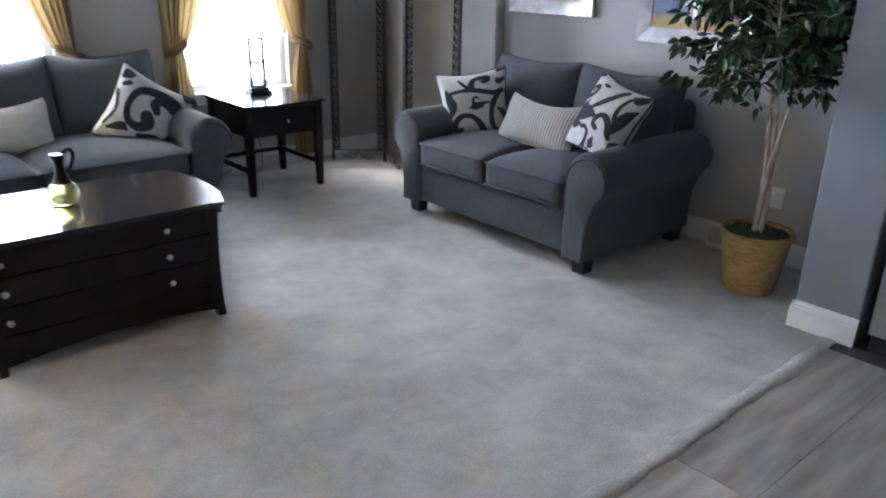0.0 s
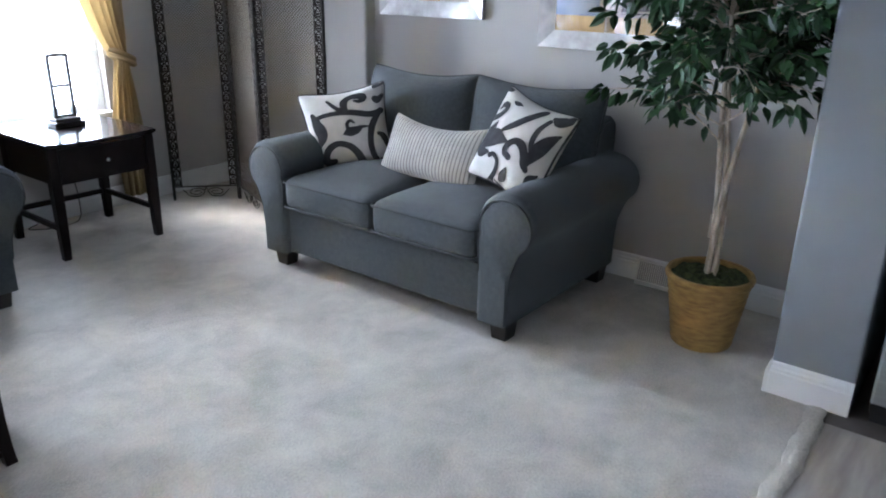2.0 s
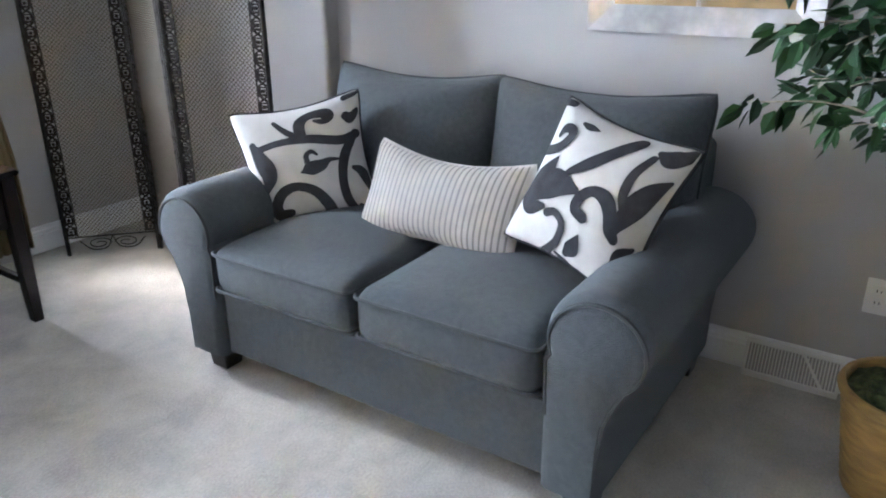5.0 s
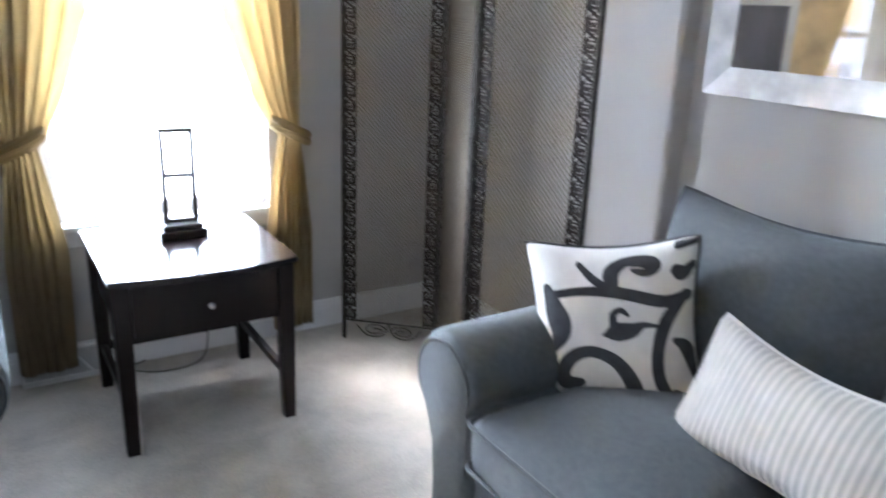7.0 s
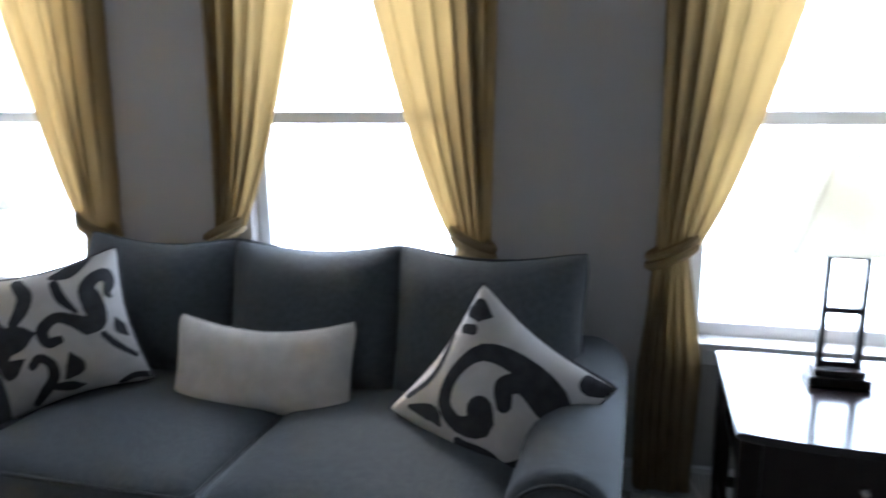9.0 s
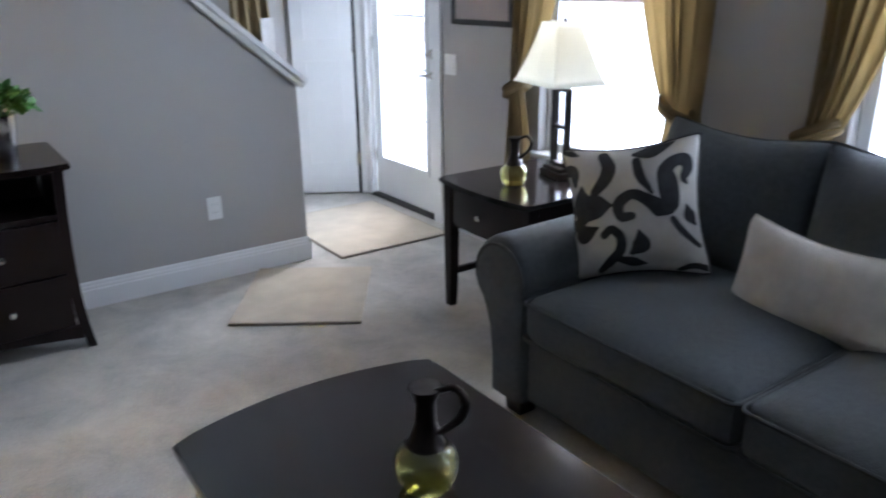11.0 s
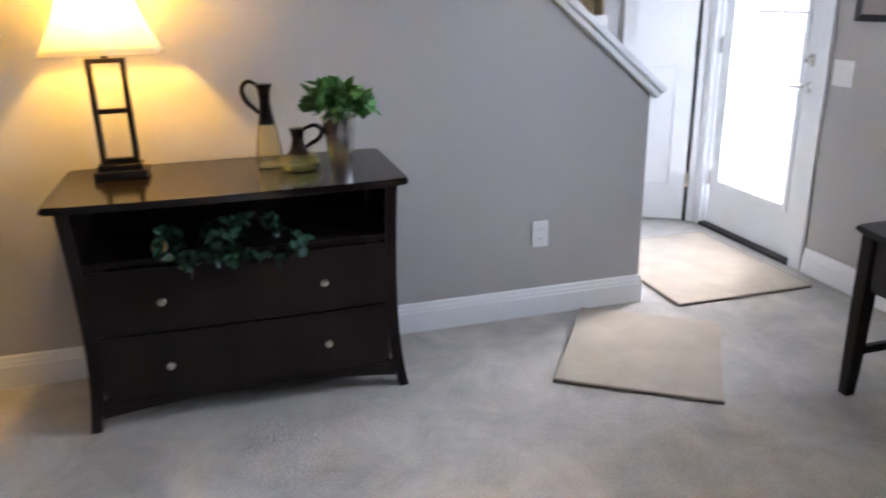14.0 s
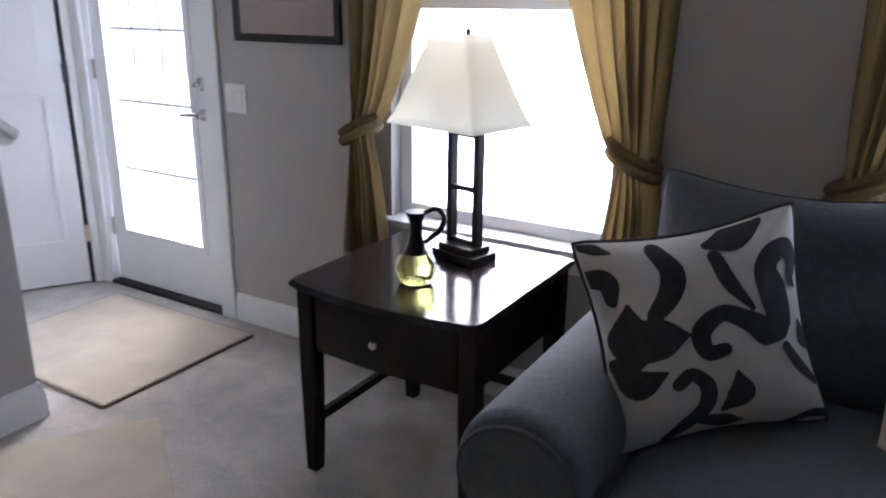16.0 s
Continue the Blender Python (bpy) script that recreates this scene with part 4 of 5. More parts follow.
def case_piece(name, m, label, category, half_w, half_d, h, rows, cols, bow_front, bow_side, shelf, waist, foot, bottom, front_in=0.0, low=0.0, knobs=(-0.54, 0.54)):
    """A low chest or console with concave ends; drawers face -y."""
    t = thing(name, m, label, category)
    ztop = h - 0.025
    part("tabletop", slab_top(bowed_top(-half_w, half_w, -half_d, half_d, bow_front, bow_side), h - 0.024, h), ESPRESSO_TOP, t, "polished dark top", True)
    zs = list(np.linspace(0, ztop, 15))
    dep = half_d - 0.045
    fr = dep - front_in                       # depth of the front plane
    for sx in (-1, 1):
        bm = bmesh.new()
        ring = [(sx * side_curve(z, half_w - 0.02, waist, foot, ztop), z) for z in zs if z >= bottom]
        ring += [(x - sx * 0.03, z) for x, z in ring[::-1]]
        prism(bm, ring, lambda p: (p[0], -fr, p[1]), lambda p: (p[0], dep, p[1]))
        part("side_panel", bm, ESPRESSO, t, "concave end panel", True)
        for sy in (-1, 1):
            bm = bmesh.new()
            rings = []
            for z in zs:
                x = side_curve(z, half_w - 0.018, waist, foot, ztop)
                w = 0.036 if z > bottom else 0.030
                yy = sy * ((dep if sy > 0 else fr) - 0.018 + (0.006 * max(0, (0.2 - z / ztop) / 0.2) ** 2))
                rings.append([bm.verts.new((sx * (x + a), yy + b, z)) for a, b in ((-w, -0.022), (0.004, -0.022), (0.004, 0.022), (-w, 0.022))])
            for a, b in zip(rings, rings[1:]):
                for i in range(4):
                    bm.faces.new((a[i], a[(i + 1) % 4], b[(i + 1) % 4], b[i]))
            bm.faces.new(rings[0])
            bm.faces.new(rings[-1][::-1])
            part("leg", bm, ESPRESSO, t, "swept corner leg", True)
    iw = waist - 0.03
    ztops = h - 0.03 - shelf
    part("bottom_panel", B(-iw, iw, -fr + 0.02, dep, bottom, bottom + 0.02), ESPRESSO, t)
    part("back_panel", B(-iw, iw, dep - 0.015, dep - 0.002, bottom + 0.02, ztop - 0.002), ESPRESSO, t)
    if shelf:
        part("shelf_board", B(-iw, iw, -fr + 0.004, dep - 0.016, ztops - 0.02, ztops), ESPRESSO, t)
        part("top_rail", B(-iw, iw, -fr, -fr + 0.025, ztop - 0.03, ztop - 0.001, 0.002), ESPRESSO, t)
        ztops -= 0.022
    # apron with an arched lower edge
    z0 = low or bottom + 0.034
    bm = bmesh.new()
    n = 16
    ia = waist - 0.012
    pts = [(-ia + 2 * ia * k / n, bottom + 0.035 * (1 - (2 * k / n - 1) ** 2) - 0.03) for k in range(n + 1)] + [(ia, z0 - 0.004), (-ia, z0 - 0.004)]
    prism(bm, pts, lambda p: (p[0], -fr - 0.002, p[1]), lambda p: (p[0], -fr + 0.018, p[1]))
    part("apron", bm, ESPRESSO, t)
    dh = (ztops - z0) / rows
    dw = 2 * iw / cols
    for r in range(rows):
        for c in range(cols):
            xa, xb = -iw + dw * c + 0.004, -iw + dw * (c + 1) - 0.004
            za, zb = z0 + dh * r + 0.004, z0 + dh * (r + 1) - 0.004
            bm = bmesh.new()
            n = 10
            pts = [(xa + (xb - xa) * k / n, -fr - 0.006 - bow_front * 0.8 * (1 - ((xa + (xb - xa) * k / n) / iw) ** 2)) for k in range(n + 1)]
            yk = pts[n // 2][1]
            pts += [(xb, -fr + 0.012), (xa, -fr + 0.012)]
            prism(bm, pts, lambda p: (p[0], p[1], za), lambda p: (p[0], p[1], zb), 0.0025)
            d = part("drawer", bm, ESPRESSO, t, "", True)
            zk = (za + zb) / 2
            if cols == 1:
                for kx in (iw * knobs[0], iw * knobs[1]):
                    knob(d, (kx, -fr - 0.006 - bow_front * 0.8 * (1 - (kx / iw) ** 2), zk), (0, -1, 0), CHROME, 0.016)
            else:
                knob(d, ((xa + xb) / 2, yk, zk), (0, -1, 0), CHROME, 0.017)
    return t


case_piece("coffee_table", pose(-3.145, -2.005, 0), "dark espresso coffee table chest with three long drawers", "coffee table", 0.485, 0.325, 0.55, 3, 1, 0.0, 0.06, 0.0, 0.455, 0.463, 0.06, 0.0, 0.163, (-0.93, 0.54))
case_piece("console_chest", pose(-5.602, -2.732, 0, 0, 0, 90), "dark espresso console chest with open shelf and two long drawers", "chest", 0.553, 0.266, 0.812, 2, 1, 0.02, 0.0, 0.19, 0.517, 0.545, 0.075, 0.061)


# ---- lamps ----
def table_lamp(m, label, lit, askew=0.0):
    t = thing("table_lamp", m, label, "lamp", "table lamps")
    part("base", box(B(-0.085, 0.085, -0.055, 0.055, 0.0, 0.028, 0.004), -0.07, 0.07, -0.042, 0.042, 0.0285, 0.048, 0.004), LAMPMETAL, t, "stepped dark base")
    for sx in (-1, 1):
        part("post", B(sx * 0.052 - 0.009, sx * 0.052 + 0.009, -0.016, 0.016, 0.048, 0.392, 0.002), LAMPMETAL, t)
    for z in (0.050, 0.214, 0.376):
        part("crossbar", B(-0.043, 0.043, -0.013, 0.013, z, z + 0.016, 0.002), LAMPMETAL, t)
    part("neck", lathe(bmesh.new(), [(0.012, 0.385), (0.012, 0.42), (0.018, 0.422), (0.018, 0.475), (0, 0.476)], 14), LAMPMETAL, t, "", True)
    bm = bmesh.new()
    n = 10
    rings = []
    for k in range(n + 1):
        s = k / n
        z = 0.409 + 0.255 * s
        half = 0.175 - 0.105 * (s ** 0.85)
        dep = 0.135 - 0.075 * (s ** 0.85)
        ring = []
        for cx, cy, a0 in ((1, 1, 0), (-1, 1, 90), (-1, -1, 180), (1, -1, 270)):
            for q in range(4):
                a = radians(a0 + 30 * q)
                ring.append(bm.verts.new((askew + cx * (half - 0.012) + 0.012 * math.cos(a), cy * (dep - 0.012) + 0.012 * math.sin(a), z)))
        rings.append(ring)
    m2 = len(rings[0])
    for a, b in zip(rings, rings[1:]):
        for i in range(m2):
            bm.faces.new((a[i], a[(i + 1) % m2], b[(i + 1) % m2], b[i]))
    sh = part("shade", bm, SHADE, t, "ivory four-sided fabric shade", True)
    sol = sh.modifiers.new("thickness", "SOLIDIFY")
    sol.thickness = 0.002
    part("bulb", lathe(bmesh.new(), [(0.012, 0.476), (0.022, 0.495), (0.029, 0.525), (0.024, 0.552), (0, 0.562)], 14), BULB if lit else PLASTIC, t, "", True)
    part("finial", lathe(bmesh.new(), [(0.004, 0.60), (0.004, 0.665), (0.008, 0.67), (0.006, 0.677), (0, 0.682)], 10), LAMPMETAL, t, "", True)
    if lit:
        d = bpy.data.lights.new("lamp_light", "POINT")
        d.energy, d.color, d.shadow_soft_size = lit, (1.0, 0.56, 0.08), 0.035
        ob = new("lamp_light", d)
        ob.matrix_world = m @ pose(0, 0, 0.59)
    return t


BULB = bpy.data.materials.new("bulb_glow")
BULB.use_nodes = True
BULB.node_tree.nodes["Principled BSDF"].inputs["Emission Color"].default_value = (1, 0.75, 0.4, 1)
BULB.node_tree.nodes["Principled BSDF"].inputs["Emission Strength"].default_value = 1.5
table_lamp(pose(-1.43, -0.335, 0.625), "dark bronze open-frame table lamp with ivory shade", 0)
table_lamp(pose(-4.60, -0.315, 0.625, 0, 0, -12), "dark bronze open-frame lamp with ivory shade by the door", 0, -0.03)
table_lamp(pose(-5.695, -3.087, 0.812, 0, 0, 90), "lit bronze open-frame table lamp with warm ivory shade", LAMP_POWER)


# ---- jugs, vase and small plants ----
def jug(m, label, body, neck, glass, handle_r):
    t = thing("glass_jug", m, label, "jug", "glass jugs")
    outer = body
    inner = [(max(0.002, r - 0.005), z + (0.006 if i == 0 else 0)) for i, (r, z) in enumerate(body)][::-1]
    bm = lathe(bmesh.new(), outer + inner, 28)
    part("glass_body", bm, glass, t, "", True)
    part("neck", lathe(bmesh.new(), neck, 24), PEWTER, t, "dark pewter neck and lip", True)
    zt = neck[-1][1]
    r0 = neck[0][0]
    z0 = neck[0][1]
    hh = zt - z0
    bm = bmesh.new()
    tube(bm, curve_pts([(neck[-1][0] * 0.8, 0, zt - 0.006), (r0 + handle_r * 0.45, 0, zt + 0.010), (r0 + handle_r * 0.95, 0, zt - hh * 0.10), (r0 + handle_r * 0.72, 0, zt - hh * 0.40), (r0 + handle_r * 0.12, 0, z0 + hh * 0.38), (r0 * 0.72, 0, z0 + hh * 0.26)], 20), [0.006 + 0.002 * math.sin(math.pi * k / 20) for k in range(21)], 8)
    part("handle", bm, PEWTER, t, "curved pewter handle", True)
    return t


def squat(s=1.0):
    b = [(0.034 * s, 0), (0.046 * s, 0.006 * s), (0.058 * s, 0.035 * s), (0.060 * s, 0.055 * s), (0.050 * s, 0.078 * s), (0.032 * s, 0.092 * s)]
    n = [(0.036 * s, 0.088 * s), (0.030 * s, 0.10 * s), (0.019 * s, 0.135 * s), (0.018 * s, 0.175 * s), (0.026 * s, 0.198 * s), (0.030 * s, 0.205 * s), (0.022 * s, 0.2051 * s)]
    return b, n


b_, n_ = squat(1.0)
jug(pose(-4.605, -0.575, 0.626, 0, 0, 20), "squat yellow glass jug with dark pewter neck, end table", b_, n_, YELLOWGLASS, 0.045)
b_, n_ = squat(1.04)
jug(pose(-3.205, -1.975, 0.551, 0, 0, 30), "squat yellow glass jug with pewter neck, coffee table", b_, n_, YELLOWGLASS, 0.045)
b_, n_ = [(0.040, 0), (0.066, 0.006), (0.074, 0.022), (0.062, 0.045), (0.036, 0.058)], [(0.038, 0.055), (0.026, 0.075), (0.019, 0.105), (0.024, 0.135), (0.030, 0.142), (0.020, 0.1425)]
jug(pose(-5.59, -2.503, 0.813, 0, 0, 70), "low amber glass jug with pewter neck, on the console", b_, n_, YELLOWGLASS, 0.05)
b_, n_ = [(0.042, 0), (0.048, 0.006), (0.045, 0.06), (0.034, 0.13), (0.028, 0.15)], [(0.030, 0.148), (0.024, 0.18), (0.018, 0.225), (0.022, 0.265), (0.032, 0.285), (0.022, 0.2855)]
jug(pose(-5.685, -2.597, 0.813, 0, 0, -95), "tall clear glass ewer with pewter neck, on the console", b_, n_, CLEARGLASS, 0.045)


def leaf(bm, p, d, up, L, w, fold=0.25):
    d = d.normalized()
    s = d.cross(up)
    s = s.normalized() if s.length > 1e-4 else d.orthogonal().normalized()
    n = s.cross(d)
    c = [bm.verts.new(p + d * (L * t) - n * (0.10 * L * t * t)) for t in (0, 0.35, 0.7, 1.0)]
    l = [bm.verts.new(p + d * (L * t) + s * w * k + n * fold * w * k - n * 0.10 * L * t * t) for t, k in ((0.28, 0.9), (0.62, 0.8))]
    r = [bm.verts.new(p + d * (L * t) - s * w * k + n * fold * w * k - n * 0.10 * L * t * t) for t, k in ((0.28, 0.9), (0.62, 0.8))]
    for sd in (l, r):
        bm.faces.new((c[0], sd[0], c[1]))
        bm.faces.new((c[1], sd[0], sd[1], c[2]))
        bm.faces.new((c[2], sd[1], c[3]))


def rand_dir(rnd):
    while True:
        v = Vector((rnd.uniform(-1, 1), rnd.uniform(-1, 1), rnd.uniform(-1, 1)))
        if 0.05 < v.length < 1:
            return v.normalized()


def silver_vase():
    t = thing("silver_vase", pose(-5.57, -2.362, 0.813), "tall silver metal vase holding a green plant", "vase")
    prof = [(0.034, 0), (0.037, 0.004), (0.042, 0.05), (0.053, 0.12), (0.061, 0.168), (0.064, 0.174), (0.057, 0.172), (0.048, 0.12), (0.0, 0.115)]
    part("cup", lathe(bmesh.new(), prof, 28), SILVER, t, "", True)
    bm = bmesh.new()
    rnd = random.Random(4)
    for k in range(230):
        d = rand_dir(rnd)
        d.z = abs(d.z) * 0.8 + 0.02
        p = Vector((0, 0, 0.20)) + Vector((d.x * 0.105, d.y * 0.105, d.z * 0.115)) * rnd.uniform(0.45, 1.0)
        if k % 16 == 0:
            p += Vector((d.x, d.y, 0)) * 0.05
        leaf(bm, p, (d + rand_dir(rnd) * 0.8 + Vector((0, 0, -0.15))).normalized(), rand_dir(rnd), rnd.uniform(0.036, 0.058), rnd.uniform(0.015, 0.022))
    part("foliage", bm, BUSH, t, "dense small green leaves")
    bm = bmesh.new()
    for k in range(16):
        d = rand_dir(rnd)
        tube(bm, [(0, 0, 0.118), (d.x * 0.05, d.y * 0.05, 0.20), (d.x * 0.09, d.y * 0.09, 0.25)], 0.002, 5)
    part("stem", bm, BUSH, t)


silver_vase()


def ivy_garland():
    t = thing("ivy_garland", pose(-5.52, -2.75, 0.595), "trailing artificial ivy bunched in the console shelf", "artificial plant")
    rnd = random.Random(9)
    bm, vine = bmesh.new(), bmesh.new()
    for s in range(9):
        y0 = rnd.uniform(-0.24, 0.22)
        pts = curve_pts([(-0.05 + rnd.uniform(-0.04, 0.04), y0, 0.012), (rnd.uniform(-0.02, 0.05), y0 + rnd.uniform(-0.06, 0.06), rnd.uniform(0.05, 0.10)), (0.10, y0 + rnd.uniform(-0.10, 0.10), rnd.uniform(0.0, 0.05)), (0.125, y0 + rnd.uniform(-0.12, 0.12), rnd.uniform(-0.04, 0.02))], 14)
        tube(vine, pts, 0.002, 5)
        for p in pts:
            for q in range(3):
                leaf(bm, p + rand_dir(rnd) * 0.015, rand_dir(rnd) + Vector((0.5, 0, 0.1)), rand_dir(rnd), rnd.uniform(0.028, 0.045), rnd.uniform(0.012, 0.019))
    part("leaves", bm, IVY, t)
    part("vine", vine, IVY, t)


ivy_garland()
ball = thing("rattan_ball", pose(-5.475, -2.985, 0.62), "small tan rattan ball on the console shelf", "ornament")
bm = bmesh.new()
for k in range(9):
    q = Euler((k * 0.7, k * 1.3, k * 0.4)).to_matrix()
    tube(bm, [q @ Vector((0.024 * math.cos(a), 0.024 * math.sin(a), 0)) for a in np.linspace(0, 2 * math.pi, 20, endpoint=False)], 0.0035, 5, True)
part("strands", bm, WICKER, ball, "", True)
ball.matrix_basis = pose(-5.475, -2.985, 0.62)


# ---- ficus tree ----
def ficus():
    t = thing("ficus_tree", pose(-0.47, -3.66, 0), "artificial ficus tree with pale twisted trunks in a wicker pot", "potted tree")
    prof = [(0.118, 0), (0.122, 0.004)]
    for k in range(22):
        z = 0.006 + 0.285 * k / 21
        r = 0.122 + 0.046 * (z / 0.3)
        prof.append((r + (0.003 if k % 2 else -0.001), z))
    prof += [(0.176, 0.292), (0.180, 0.305), (0.174, 0.318), (0.162, 0.318), (0.158, 0.28), (0.0, 0.275)]
    part("pot", lathe(bmesh.new(), prof, 40), WICKER, t, "honey-coloured wicker pot", True)
    rnd = random.Random(21)
    bm = bmesh.new()
    n = 14
    vs = [[bm.verts.new((0.155 * i / n * math.cos(a), 0.155 * i / n * math.sin(a), 0.298 + 0.022 * noise.noise((i * 0.5, a * 3, 0)) + 0.02 * (1 - i / n))) for a in np.linspace(0, 2 * math.pi, 28, endpoint=False)] for i in range(1, n + 1)]
    for a, b in zip(vs, vs[1:]):
        for i in range(28):
            bm.faces.new((a[i], a[(i + 1) % 28], b[(i + 1) % 28], b[i]))
    bm.faces.new(vs[0][::-1])
    part("moss", bm, MOSS, t, "dry green moss", True)
    tips = []
    trunk = bmesh.new()
    for k, (ph, lean) in enumerate(((0, (0.0, 0.09)), (2.4, (0.02, -0.11)), (4.4, (-0.06, 0.02)))):
        pts = []
        for i in range(22):
            s = i / 21
            z = 0.28 + 1.30 * s
            tw = 0.017 * (1 - 0.2 * s) + 0.05 * max(0, s - 0.45)
            pts.append(Vector((tw * math.cos(ph + 5 * s) + lean[0] * max(0, s - 0.3) * 1.4, tw * math.sin(ph + 5 * s) + lean[1] * max(0, s - 0.3) * 1.4, z)))
        tube(trunk, pts, [0.0145 - 0.008 * i / 21 for i in range(22)], 9)
        for i in range(12, 22):
            for q in range(2 if i < 14 else 4):
                a = rnd.uniform(0, 6.28)
                up = rnd.uniform(0.0, 0.8)
                L = rnd.uniform(0.22, 0.48) * (1.0 if i < 18 else 0.8)
                base = pts[i]
                dirn = Vector((math.cos(a), math.sin(a), up))
                if dirn.x > 0.35:
                    L *= 0.65
                mid = base + dirn * L * 0.55
                tip = base + dirn * L + Vector((0, 0, -0.06))
                tips.append([base, mid, tip])
    for tip in ((-0.20, 0.46, 1.04), (-0.26, 0.40, 1.22), (-0.10, 0.50, 1.32), (-0.34, 0.16, 1.10), (-0.22, -0.28, 1.05), (-0.05, 0.30, 0.98)):
        base = Vector((-0.02, 0.03, tip[2] - 0.12))
        tips.append([base, base.lerp(Vector(tip), 0.55) + Vector((0, 0, 0.05)), Vector(tip)])
    part("trunk", trunk, BARK, t, "three pale twisted trunks", True)
    tw, lv = bmesh.new(), bmesh.new()
    for c in tips:
        pts = curve_pts(c, 8)
        tube(tw, pts, [0.0045 - 0.0004 * k for k in range(9)], 5)
        for k, p in enumerate(pts):
            if k < 2:
                continue
            for q in range(3 if k < 8 else 6):
                d = (pts[min(k + 1, 8)] - pts[k - 1]).normalized()
                o = rand_dir(rnd)
                leaf(lv, p + o * 0.02, d * 0.7 + o * 0.8 + Vector((0, 0, -0.45)), rand_dir(rnd) + Vector((0, 0, 1)), rnd.uniform(0.05, 0.085), rnd.uniform(0.013, 0.021))
    part("twig", tw, BARK, t, "thin twigs")
    part("crown", lv, LEAF, t, "dark glossy pointed leaves")


ficus()


# ---- folding screen ----
def screen_panel(parent, p0, p1):
    a, b = Vector((*p0, 0)), Vector((*p1, 0))
    L = (b - a).length
    d = (b - a).normalized()
    zz = Vector((0, 0, 1))
    q = Matrix((d, zz.cross(d), zz)).transposed().to_4x4()
    pan = part("panel_frame", bmesh.new(), IRON, parent)
    M0 = Matrix.Translation(a) @ q
    pan.matrix_basis = M0
    bm = bmesh.new()
    r = 0.010
    for x in (0.006, L - 0.006):
        tube(bm, [(x, 0, 0.0), (x, 0, 1.56)], r, 8)
    for x in (0.058, L - 0.058):
        tube(bm, [(x, 0, 0.09), (x, 0, 1.56)], 0.004, 6)
    tube(bm, [(0, 0, 0.09), (L, 0, 0.09)], 0.005, 6)
    for inset in (0.006, 0.058):
        R = L / 2 - inset
        tube(bm, [(L / 2 - R * math.cos(t), 0, 1.56 + (0.24 if inset < 0.03 else 0.19) * math.sin(t)) for t in np.linspace(0, math.pi, 21)], 0.005, 6)
    me = pan.data
    bm.to_mesh(me)
    bm.free()
    for x in (0.012, L - 0.054):
        bm = bmesh.new()
        z = 0.10
        while z < 1.52:
            box(bm, x, x + 0.042, -0.003, 0.003, z - 0.002, z + 0.008)
            box(bm, x, x + 0.042, -0.003, 0.003, z + 0.03, z + 0.036)
            box(bm, x + 0.014, x + 0.028, -0.004, 0.004, z + 0.011, z + 0.025)
            for kx in (x, x + 0.035):
                box(bm, kx - 0.002, kx + 0.010, -0.003, 0.003, z + 0.006, z + 0.03)
            tube(bm, [(x + 0.002, 0, z + 0.036), (x + 0.040, 0, z + 0.062)], 0.0046, 4)
            tube(bm, [(x + 0.040, 0, z + 0.036), (x + 0.002, 0, z + 0.062)], 0.0046, 4)
            box(bm, x + 0.016, x + 0.026, -0.005, 0.005, z + 0.044, z + 0.054)
            z += 0.062
        part("filigree_strip", bm, BRONZE, pan, "dark bronze openwork strip")
    bm = bmesh.new()
    x0, x1, z0, z1 = 0.058, L - 0.058, 0.09, 1.56
    w, h, sp = x1 - x0, z1 - z0, 0.019
    k = -w
    while k < h:
        for s in (1, -1):
            ta, tb = max(0, -k), min(w, h - k)
            if tb - ta > 0.004:
                pa, pb = (ta, k + ta), (tb, k + tb)
                if s < 0:
                    pa, pb = (w - pa[0], pa[1]), (w - pb[0], pb[1])
                tube(bm, [(x0 + pa[0], 0.001 * s, z0 + pa[1]), (x0 + pb[0], 0.001 * s, z0 + pb[1])], 0.0017, 3)
        k += sp
    part("wire_mesh", bm, WIRE, pan, "diamond wire mesh")
    bm = bmesh.new()
    for s in (-1, 1):
        pts = [(L / 2 + s * (0.008 + 0.055 - 0.055 * math.cos(t) * (1 - t / 14)), 0, 0.052 + (0.030 - 0.0028 * t) * math.sin(t)) for t in np.linspace(0, 8.5, 34)]
        tube(bm, pts, 0.003, 5)
        tube(bm, curve_pts([(L / 2, 0, 0.088), (L / 2 + s * 0.03, 0, 0.03), (L / 2 + s * 0.10, 0, 0.025), (L / 2 + s * 0.15, 0, 0.07)], 14), 0.003, 5)
    part("scroll", bm, IRON, pan, "wrought scroll below the panel", True)
    return pan


scr = thing("folding_screen", pose(0, 0, 0), "three-panel black iron folding screen with wire mesh, room corner", "folding screen")
SA, SB, SC, SD = (-0.715, -0.17), (-0.40, -0.46), (-0.58, -0.955), (-0.43, -1.375)
for p0, p1 in ((SA, SB), (SB, SC), (SC, SD)):
    screen_panel(scr, p0, p1)


